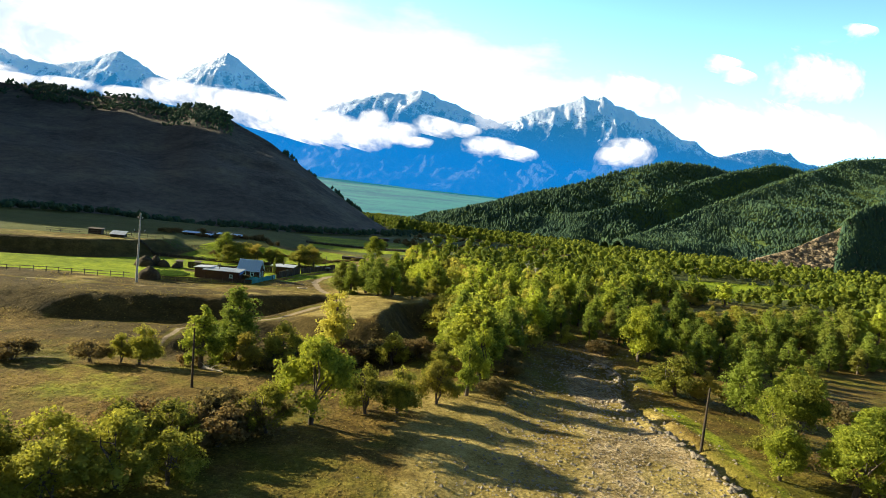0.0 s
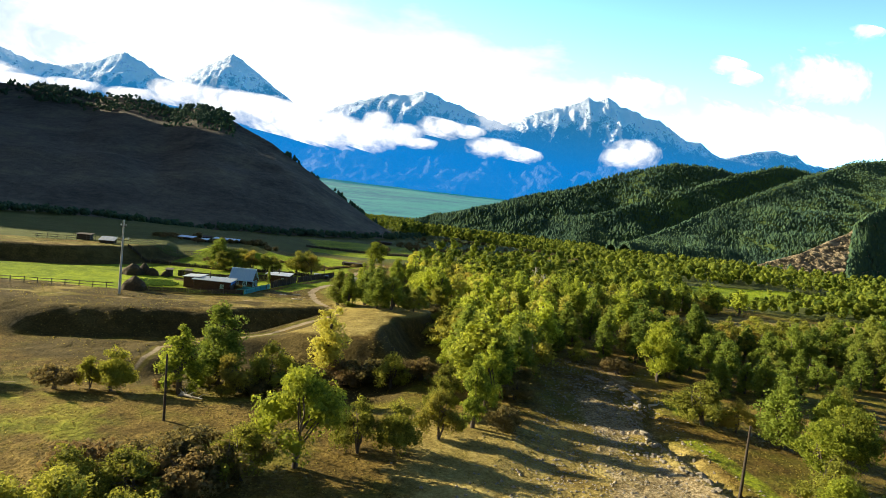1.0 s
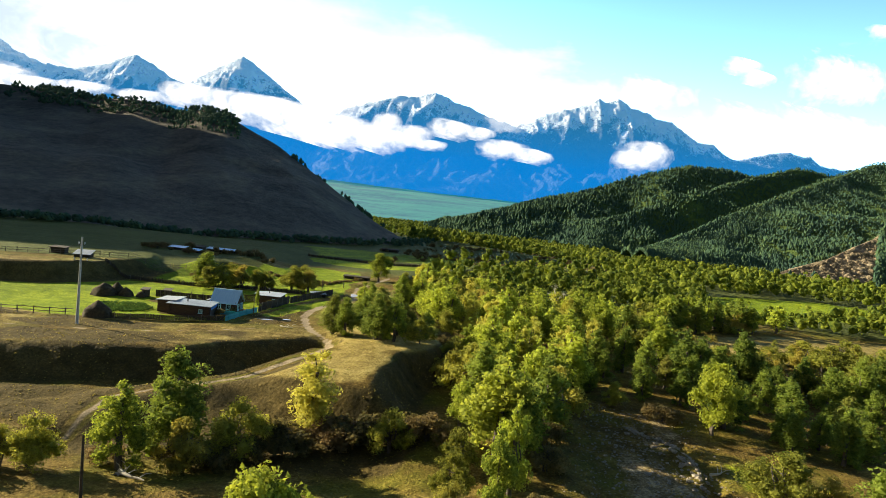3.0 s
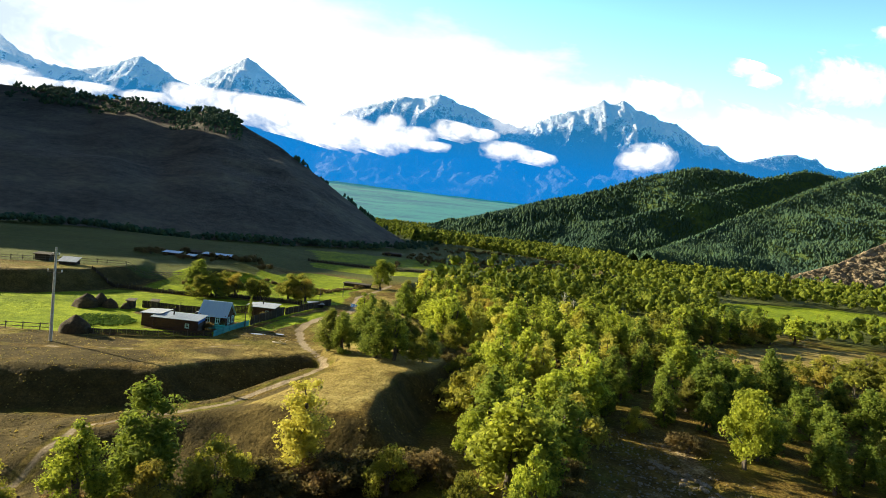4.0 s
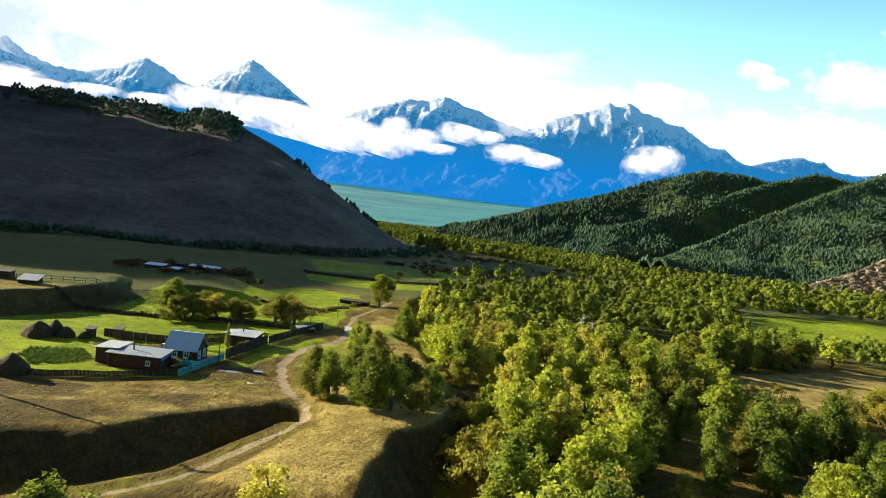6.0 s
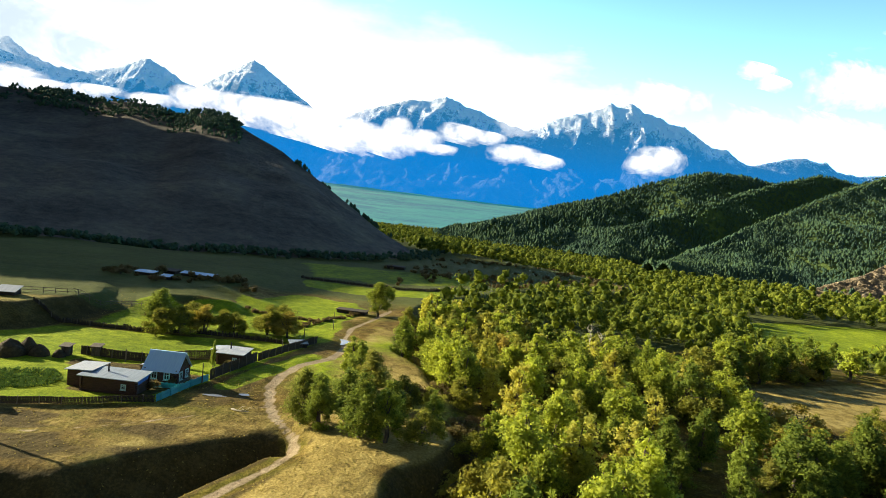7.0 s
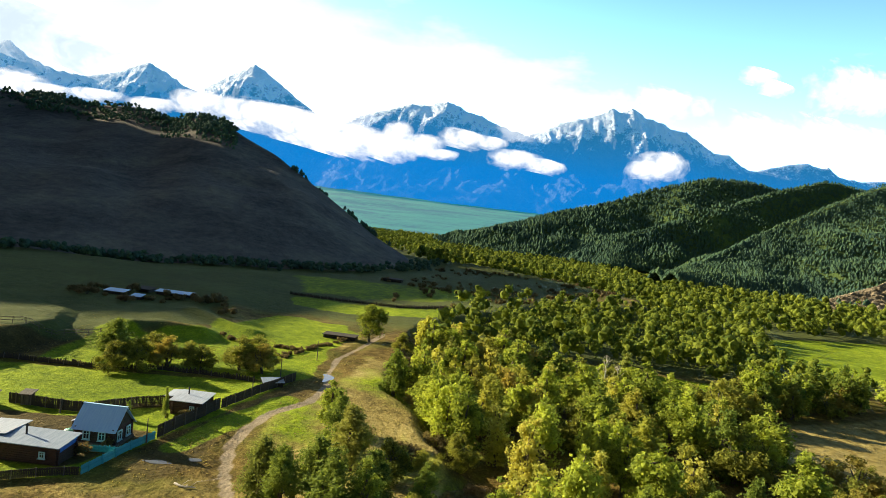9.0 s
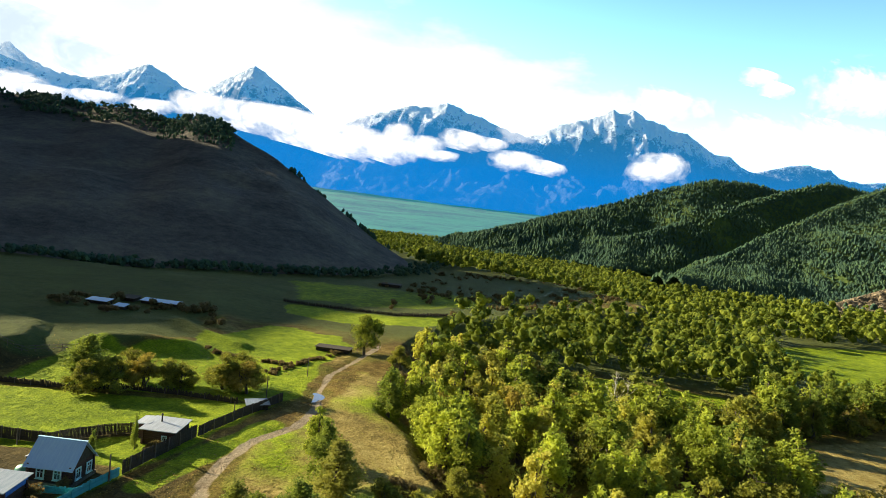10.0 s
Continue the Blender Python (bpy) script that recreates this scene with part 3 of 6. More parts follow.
R2_RIDGE = [(165, 887, -3), (236, 940, 29), (354, 1029, 67), (466, 1113, 101), (562, 1185, 135), (670, 1266, 171), (822, 1380, 210), (929, 1460, 215), (1052, 1553, 217), (1302, 1703, 221)]
R2_BASE = [(208, 832, 0), (293, 868, 0), (425, 940, 2), (551, 1006, 4), (661, 1061, 8), (782, 1125, 14), (948, 1221, 20), (1069, 1284, 24), (1206, 1360, 26), (1469, 1492, 30)]
R3_RIDGE = [(196, 587, 4), (269, 658, 26), (361, 748, 58), (499, 882, 100), (699, 1078, 160), (973, 1347, 235), (1347, 1711, 311)]
R3_BASE = [(205, 560, -6), (290, 555, -5), (360, 545, -4), (450, 560, 4), (600, 600, 20), (800, 640, 40), (1100, 700, 60)]
SCREE_RIDGE = [(285, 545, -6), (373, 574, 20), (448, 619, 45), (489, 643, 67), (546, 678, 83), (700, 740, 110)]
SCREE_BASE = [(290, 530, -6), (338, 522, -5), (378, 524, -5), (408, 538, -5), (480, 578, -5), (670, 664, -5)]

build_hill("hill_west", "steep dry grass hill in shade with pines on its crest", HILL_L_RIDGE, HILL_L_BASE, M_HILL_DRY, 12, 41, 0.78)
# out of view; added so its shadow falls on the field and hillside
build_hill("hill_shoulder", "unseen dry hill shoulder, there to shade the valley", SHOULDER_RIDGE, SHOULDER_BASE, M_HILL_DRY, 5, 47, 0.9, 90, 40)
build_hill("hill_scree", "bare rocky scree slope at the foot of a wooded hill", SCREE_RIDGE, SCREE_BASE, M_SCREE, 9, 46, 0.8, 120, 60)
build_hill("hill_far", "forested ridge of dark green conifers", R1_RIDGE, R1_BASE, M_HILL_GREEN, 34, 42, 1.05)
build_hill("hill_middle", "forested ridge of dark green conifers", R2_RIDGE, R2_BASE, M_HILL_GREEN, 26, 43, 1.05)
build_hill("hill_east", "forested hillside with bare rocky scree at its foot", R3_RIDGE, R3_BASE, M_HILL_GREEN, 30, 44, 0.8)

PEAKS = [(-4200, 960), (-3700, 980), (-3409, 1039), (-3347, 1058), (-3192, 949), (-2976, 875), (-2764, 855), (-2556, 901), (-2413, 957), (-2302, 998), (-2180, 952), (-2003, 848), (-1908, 824), (-1796, 907), (-1634, 999), (-1505, 1070),
         (-1381, 999), (-1245, 900), (-1110, 809), (-1009, 735), (-845, 705), (-682, 781), (-517, 831), (-436, 865), (-312, 903), (-184, 903), (-62, 949), (70, 904), (202, 862), (335, 817), (445, 786), (554, 759), (677, 801),
         (837, 897), (1003, 944), (1085, 965), (1184, 1029), (1230, 1000), (1323, 1048), (1424, 986), (1511, 966), (1644, 925), (1754, 902), (1845, 852), (1971, 772), (2091, 771), (2186, 696), (2275, 671), (2358, 692),
         (2523, 739), (2647, 772), (2780, 743), (2843, 754), (2937, 691), (3089, 677), (3293, 698), (4400, 620)]


def build_mountains():
    nu, nv = 820, 110
    xs, v = np.meshgrid(np.linspace(-4300, 4300, nu), np.linspace(-0.12, 1.0, nv), indexing="ij")
    px, pz = np.array(PEAKS, float).T
    y = 4600 - 1500 * np.maximum(v, 0) - 900 * np.minimum(v, 0)
    w = np.clip(v, 0, 1)
    crest = np.interp(xs + (260 * w + 6 * np.clip(w * 6, 0, 1)) * value_noise(xs, y, 420, 61, 4), px, pz)
    z = crest * (1 - w) ** 1.2 + 60 * w - 500 * np.clip(-v, 0, 1)
    rise = np.clip(w * 5, 0, 1) * (1 - w)
    for size, amp, seed in ((520, 150, 62), (230, 110, 65), (110, 62, 66), (52, 34, 67), (26, 15, 69)):
        bend = 240 * value_noise(xs, y, 700, seed + 20, 3)
        ridged = 1 - 2 * np.abs(value_noise(xs + bend, y * 0.55 + 0.4 * bend, size, seed, 3))
        z = z + amp * (ridged - 0.95) * rise
    z = z + 9 * value_noise(xs, y, 40, 64, 4)
    z = z + 11 * (1 - 2 * np.abs(value_noise(xs, y * 0.3, 85, 68, 3)) - 0.6) * (1 - w) ** 3 * np.clip(crest / 500 - 1, 0, 1)
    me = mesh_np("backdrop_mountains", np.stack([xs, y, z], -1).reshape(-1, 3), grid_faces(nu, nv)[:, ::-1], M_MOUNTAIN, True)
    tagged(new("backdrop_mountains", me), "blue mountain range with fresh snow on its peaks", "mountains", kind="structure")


build_mountains()


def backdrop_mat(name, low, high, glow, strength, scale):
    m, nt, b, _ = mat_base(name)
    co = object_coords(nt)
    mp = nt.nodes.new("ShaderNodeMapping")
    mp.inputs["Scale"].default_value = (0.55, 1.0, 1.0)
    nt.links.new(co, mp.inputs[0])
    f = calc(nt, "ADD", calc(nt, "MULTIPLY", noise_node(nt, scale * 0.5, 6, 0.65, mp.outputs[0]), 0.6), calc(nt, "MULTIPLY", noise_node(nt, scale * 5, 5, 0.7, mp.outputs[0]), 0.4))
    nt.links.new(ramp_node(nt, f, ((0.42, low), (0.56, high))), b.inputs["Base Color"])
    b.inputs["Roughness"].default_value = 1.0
    # emission stands in for haze over the distant slope
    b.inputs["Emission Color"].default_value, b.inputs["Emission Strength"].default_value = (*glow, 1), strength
    return m


def build_far_valley():
    """The wooded apron below the range, far behind the valley; its teal glow imitates haze."""
    nu, nv = 90, 50
    u, v = np.meshgrid(np.linspace(-1, 1, nu), np.linspace(0, 1, nv), indexing="ij")
    y = 1450 + 2100 * v
    x = u * (600 + 1700 * v)
    z = 6 + (y - 1450) * 0.075 - 0.018 * x * v + 7 * value_noise(x, y, 220, 81, 4)
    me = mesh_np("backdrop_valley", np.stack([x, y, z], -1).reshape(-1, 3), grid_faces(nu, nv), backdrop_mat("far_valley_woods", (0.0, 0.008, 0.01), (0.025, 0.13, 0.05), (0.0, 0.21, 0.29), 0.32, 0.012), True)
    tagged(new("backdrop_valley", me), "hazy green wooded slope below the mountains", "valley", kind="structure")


build_far_valley()


def cloud_mat(name="cloud_bank", shade=(0.78, 0.86, 0.95), top=(1, 1, 1), cover=0.55, full=0.96):
    m, nt, b, out = mat_base(name)
    tc = nt.nodes.new("ShaderNodeTexCoord")
    sep = nt.nodes.new("ShaderNodeSeparateXYZ")
    nt.links.new(tc.outputs["Generated"], sep.inputs[0])
    def bow(v):
        c = calc(nt, "SUBTRACT", calc(nt, "MULTIPLY", v, 2.0), 1.0)
        return calc(nt, "MULTIPLY", c, c)
    r = calc(nt, "ADD", bow(sep.outputs[0]), bow(sep.outputs[2]))
    n1 = noise_node(nt, 0.0034, 8, 0.55, tc.outputs["Object"])
    n2 = noise_node(nt, 0.013, 7, 0.6, tc.outputs["Object"])
    a = calc(nt, "ADD", calc(nt, "SUBTRACT", cover, r), calc(nt, "ADD", calc(nt, "MULTIPLY", calc(nt, "SUBTRACT", n1, 0.5), 2.0), calc(nt, "MULTIPLY", calc(nt, "SUBTRACT", n2, 0.5), 0.8)))
    alpha = ramp_node(nt, a, ((0.0, (0, 0, 0)), (0.3, (0.3, 0.3, 0.3)), (0.75, (full, full, full))))
    em, tr, mx = nt.nodes.new("ShaderNodeEmission"), nt.nodes.new("ShaderNodeBsdfTransparent"), nt.nodes.new("ShaderNodeMixShader")
    # cloud brightness is emission, in place of sunlight on the sheet
    nt.links.new(ramp_node(nt, n1, ((0.3, shade), (0.55, top))), em.inputs["Color"])
    em.inputs["Strength"].default_value = 0.62
    nt.links.new(alpha, mx.inputs[0])
    nt.links.new(tr.outputs[0], mx.inputs[1])
    nt.links.new(em.outputs[0], mx.inputs[2])
    nt.links.new(mx.outputs[0], out.inputs[0])
    return m


M_CLOUD = cloud_mat()
M_MIST = cloud_mat("mountain_mist", (0.86, 0.93, 0.98), (1, 1, 1), 0.55, 0.45)
M_CLOUD_GREY = cloud_mat("grey_cloud", (0.25, 0.35, 0.45), (0.5, 0.6, 0.68), 0.62, 0.8)


def build_cloud(x, z, half_w, half_h, slope=0.0, y=3850.0, seed=0, mat=M_CLOUD):
    """A drifting bank of cloud before the far range, bulging towards the valley."""
    nu, nv = 40, 18
    u, v = np.meshgrid(np.linspace(-1, 1, nu), np.linspace(-1, 1, nv), indexing="ij")
    px = u * half_w
    pz = v * half_h + slope * px
    py = -140 * (1 - u ** 2) * (1 - v ** 2) + 40 * value_noise(px + 900 * seed, pz, 180, 91 + seed, 3)
    ob = new("cloud", mesh_np("cloud", np.stack([px, py, pz], -1).reshape(-1, 3), grid_faces(nu, nv), mat, True))
    ob.location = (x, y, z)
    return tagged(ob, "white cloud bank drifting along the mountainside", "cloud", "mountain clouds", kind="stuff")


SKY_CLOUDS = [(3030, 1410, 560, 250, -0.05), (3200, 1330, 420, 170, 0.0), (2330, 1440, 230, 75, -0.1), (2470, 1360, 200, 65, -0.15), (2860, 1000, 760, 200, -0.12), (2300, 985, 560, 190, -0.1), (3350, 950, 420, 190, 0.0), (3399, 1810, 220, 70, 0.0), (1560, 1150, 520, 150, -0.1), (2000, 900, 360, 120, -0.1)]
BANKS = [(-1560, 622, 360, 85, -0.1), (-1240, 582, 420, 105, -0.14), (-915, 540, 440, 120, -0.16), (-620, 500, 380, 115, -0.2), (-1050, 600, 300, 70, -0.12), (-760, 470, 360, 80, -0.2), (-390, 470, 260, 90, -0.2),
         (-340, 560, 130, 100, 0.2), (-190, 500, 210, 100, 0.0), (70, 570, 230, 65, -0.15), (250, 560, 130, 45, -0.1), (-60, 460, 170, 45, 0.0), (390, 480, 250, 75, -0.02), (590, 455, 200, 50, -0.12), (1280, 530, 240, 120, 0.05), (1190, 500, 160, 60, 0.1),
         (-2690, 628, 260, 90, -0.25), (-2500, 590, 260, 60, -0.1), (-2190, 600, 260, 45, -0.05), (-1850, 575, 240, 60, -0.05)]
MIST = [(-720, 640, 260, 120, 0.0), (430, 680, 220, 100, 0.0)]
for i, (x, z, w, h, sl) in enumerate(BANKS):
    build_cloud(x, z, w, h, sl, 3850.0, i)
for i, (x, z, w, h, sl) in enumerate(MIST):
    build_cloud(x, z, w, h, sl, 3990.0, 50 + i, M_MIST)
for i, (x, z, w, h, sl) in enumerate(SKY_CLOUDS):
    build_cloud(x, z, w, h, sl, 4850.0, 20 + i)
for i, (x, z, w, h, sl) in enumerate(((-3100, 1080, 480, 210, -0.3), (-2620, 940, 420, 130, -0.3))):
    build_cloud(x, z, w, h, sl, 4350.0, 40 + i, M_CLOUD_GREY)


# ---------------------------------------------------------------- trees
def tube(points, radii, sides=7):
    pts = [Vector(p) for p in points]
    vs, fs = [], []
    for i, p in enumerate(pts):
        d = (pts[min(i + 1, len(pts) - 1)] - pts[max(i - 1, 0)]).normalized()
        a = d.orthogonal().normalized()
        b = d.cross(a)
        for k in range(sides):
            t = 2 * math.pi * k / sides
            vs.append(p + (a * math.cos(t) + b * math.sin(t)) * radii[i])
    for i in range(len(pts) - 1):
        for k in range(sides):
            fs.append((i * sides + k, i * sides + (k + 1) % sides, (i + 1) * sides + (k + 1) % sides, (i + 1) * sides + k))
    return vs, fs


def merge(parts):
    vs, fs = [], []
    for v, f in parts:
        o = len(vs)
        vs += list(v)
        fs += [tuple(i + o for i in q) for q in f]
    return vs, fs


ICO = [(0, 0, 1)] + [(0.894 * math.cos(k * 1.2566), 0.894 * math.sin(k * 1.2566), 0.447) for k in range(5)] + \
      [(0.894 * math.cos((k + 0.5) * 1.2566), 0.894 * math.sin((k + 0.5) * 1.2566), -0.447) for k in range(5)] + [(0, 0, -1)]
ICO_F = [(0, 1 + k, 1 + (k + 1) % 5) for k in range(5)] + [(1 + k, 6 + k, 1 + (k + 1) % 5) for k in range(5)] + \
        [(1 + (k + 1) % 5, 6 + k, 6 + (k + 1) % 5) for k in range(5)] + [(11, 6 + (k + 1) % 5, 6 + k) for k in range(5)]


def crown_arrays(rng, blobs, count, size, cores=(), spread=0.55):
    """Leaf sprays as small triangles near the skin of several rounded tufts, and ragged inner lumps that stop the light."""
    weight = np.array([b[3] ** 2 for b in blobs])
    pick = rng.choice(len(blobs), count, p=weight / weight.sum())
    c = np.array([b[:3] for b in blobs])[pick]
    r = np.array([b[3] for b in blobs])[pick]
    d = rng.normal(size=(count, 3))
    d[:, 2] += 0.2
    d /= np.linalg.norm(d, axis=1)[:, None]
    rad = r * (0.6 + 0.5 * rng.rand(count) ** 0.6)
    p = c + d * rad[:, None] * np.array([1, 1, 0.88])
    nrm = d + spread * rng.normal(size=(count, 3))
    nrm /= np.linalg.norm(nrm, axis=1)[:, None]
    t = np.cross(nrm, rng.normal(size=(count, 3)))
    t /= np.linalg.norm(t, axis=1)[:, None]
    s = np.cross(nrm, t)
    a = (size * (0.6 + 0.8 * rng.rand(count)))[:, None]
    b = a * (0.6 + 0.5 * rng.rand(count))[:, None]
    v = np.stack([p - t * a - s * b * 0.6, p + t * a - s * b * 0.6, p + s * b * 1.2 + nrm * a * 0.3], 1).reshape(-1, 3)
    f = np.arange(count * 3).reshape(-1, 3)
    if len(cores):
        k = np.array(cores)
        n = len(k)
        ico = np.array(ICO)[None] * (k[:, 3][:, None] * (0.72 + 0.5 * rng.rand(n, 12)))[..., None] + k[:, None, :3]
        g = (np.array(ICO_F)[None] + (np.arange(n) * 12)[:, None, None]).reshape(-1, 3) + len(v)
        v, f = np.concatenate([v, ico.reshape(-1, 3)]), np.concatenate([f, g])
    return v, f


def split_masses(rng, masses, per):
    """Each large mass of a crown becomes several smaller tufts, mostly on its upper side."""
    out = []
    for x, y, z, r in masses:
        for _ in range(per):
            d = rng.normal(size=3)
            d[2] += 0.35
            d /= np.linalg.norm(d)
            k = r * (0.5 + 0.35 * rng.rand())
            out.append((x + d[0] * k, y + d[1] * k, z + d[2] * k * 0.9, r * (0.3 + 0.22 * rng.rand())))
    return out


M_LEAF_ROUND = leaf_mat("elm_leaves", (0.05, 0.085, 0.014), (0.3, 0.34, 0.04), (0.3, 0.28, 0.05), 0.1)
TREE_MAT = {"elm": M_LEAF_ROUND, "poplar": M_LEAF, "willow": M_LEAF_DARK, "yellow": M_LEAF_YELLOW, "shrub": M_SHRUB, "alder": M_LEAF_DEEP}


def tree_proto(kind, seed, n, size):
    """Meshes of one tree at its usual height: trunk with limbs, and the crown."""
    rng = np.random.RandomState(seed)
    masses = []
    if kind in ("poplar", "alder"):
        h = 10.0
        low = 1.9 if kind == "poplar" else 0.9
        for i in range(11):
            k = i / 10
            rr = (1.7 + 0.4 * rng.rand()) * (1.0 - (0.6 if kind == "poplar" else 0.42) * k ** 2.0) * (0.7 + 0.3 * min(1, k * 3))
            for j in range(3 if k < (0.75 if kind == "poplar" else 0.95) else 1):
                an, off = rng.rand() * 6.28, (1.5 if k < 0.75 else 0.35) * (1 - 0.45 * k)
                masses.append((off * math.cos(an), off * math.sin(an), low + (8.9 - low) * k + rng.normal() * 0.35, rr * (0.6 + 0.4 * rng.rand())))
    elif kind == "elm":
        h = 7.0
        for i in range(24):
            an, k = rng.rand() * 6.28, rng.rand()
            off = 2.5 * math.sqrt(rng.rand()) * math.sqrt(max(0.1, 1 - (2 * k - 0.9) ** 2))
            masses.append((off * math.cos(an), off * math.sin(an), 1.6 + 4.2 * k, 0.9 + 0.5 * rng.rand()))
        masses.append((0, 0, 5.6, 1.2))
    elif kind == "willow":
        h = 7.0
        for i in range(17):
            an, off = rng.rand() * 6.28, 3.0 * math.sqrt(rng.rand())
            zz = 1.0 + (4.7 - 0.36 * off * off * 0.9) * rng.rand()
            masses.append((off * math.cos(an), off * math.sin(an), zz, 0.95 + 0.7 * rng.rand()))
        masses.append((0, 0, 5.4, 1.4))
    elif kind == "yellow":
        h = 9.0
        for i in range(10):
            k = i / 9
            an, off = rng.rand() * 6.28, 0.55 + 0.35 * rng.rand()
            masses.append((off * math.cos(an), off * math.sin(an), 1.4 + 6.9 * k, (1.5 + 0.4 * rng.rand()) * (1 - 0.55 * k)))
            masses.append((-off * math.cos(an), -off * math.sin(an), 1.1 + 6.5 * k, (1.2 + 0.4 * rng.rand()) * (1 - 0.6 * k)))
    else:
        h = 3.4
        for i in range(9):
            an, off = rng.rand() * 6.28, 1.9 * math.sqrt(rng.rand())
            masses.append((off * math.cos(an), off * math.sin(an), 0.8 + 1.5 * rng.rand() * (1 - off / 2.8), 0.75 + 0.4 * rng.rand()))
    blobs = split_masses(rng, masses, 8) + [(x, y, z, r * 0.6) for x, y, z, r in masses]
    cores = [(x, y, z, r * 0.42) for x, y, z, r in masses]
    crown = mesh_np("crown", *crown_arrays(rng, blobs, n, size, cores), TREE_MAT[kind])
    parts = []
    stems = {"poplar": 1, "alder": 1, "willow": 3, "elm": 2, "yellow": 1, "shrub": 5}[kind]
    for s in range(stems):
        an = rng.rand() * 6.28
        lean = (0.0 if stems == 1 else 0.22 + 0.2 * rng.rand()) * h * 0.6
        top = 0.86 * h if stems == 1 else 0.7 * h
        pts = [(lean * (k ** 1.3) * math.cos(an) + 0.12 * rng.normal() * (k > 0), lean * (k ** 1.3) * math.sin(an) + 0.12 * rng.normal() * (k > 0), -0.4 + (top + 0.4) * k) for k in np.linspace(0, 1, 7)]
        r0 = 0.03 * h / (1 + 0.25 * (stems - 1))
        parts.append(tube(pts, [r0 * (1.25 - 1.15 * k) for k in np.linspace(0, 1, 7)]))
        for j in range(4):
            b0 = Vector(pts[2 + j % 4])
            bl = masses[rng.randint(len(masses))]
            b1 = Vector(bl[:3])
            mid = b0.lerp(b1, 0.5) + Vector((0, 0, 0.15))
            parts.append(tube([b0, mid, b1], [r0 * 0.45, r0 * 0.3, r0 * 0.1], 4))
    v, f = merge(parts)
    trunk = mesh_np("trunk", [tuple(q) for q in v], f, M_BARK, True)
    return trunk, crown, h


FULL = {"poplar": (7000, 0.125), "willow": (6400, 0.12), "yellow": (5400, 0.11), "shrub": (3000, 0.108), "alder": (7000, 0.125), "elm": (8000, 0.108)}
PROTO = {kind: [tree_proto(kind, 100 * i + j, *FULL[kind]) for j in range(4)] for i, kind in enumerate(FULL)}
PROTO_WOOD = {kind: [tree_proto(kind, 500 + 100 * i + j, int(FULL[kind][0] * 0.22), FULL[kind][1] * 1.9) for j in range(6)] for i, kind in enumerate(FULL)}
PROTO_MID = {kind: [tree_proto(kind, 900 + 100 * i + j, int(FULL[kind][0] * 0.46), FULL[kind][1] * 1.35) for j in range(6)] for i, kind in enumerate(FULL)}
TREE_LABEL = {"poplar": ("poplar_tree", "tall green poplar with sunlit leafy crown", "tree"),
              "alder": ("alder_tree", "bushy dark green alder leafy down to the ground", "tree"),
              "elm": ("elm_tree", "rounded green tree with a forked trunk", "tree"),
              "willow": ("willow_tree", "broad bushy willow with olive green leaves", "tree"),
              "yellow": ("birch_tree", "slender tree with yellowing autumn leaves", "tree"),
              "shrub": ("shrub", "low brownish green shrub on dry grass", "shrub")}


def ground_z(x, y):
    return float(ground_height(np.array([x]), np.array([y]))[0])


def plant(kind, x, y, height, variant=0, turn=0.0, wide=1.0, group="valley trees", z=None, proto=PROTO):
    trunk, crown, h = proto[kind][variant % len(proto[kind])]
    name, label, cat = TREE_LABEL[kind]
    ob = tagged(new(name), label, cat, group)
    k = height / h
    ob.matrix_basis = Matrix.Translation((x, y, ground_z(x, y) if z is None else z)) @ Matrix.Rotation(turn, 4, "Z") @ Matrix.Diagonal((k * wide, k * wide, k, 1))
    for part_name, me in (("trunk", trunk), ("crown", crown)):
        p = new(part_name, me)
        p.parent = ob
    return ob


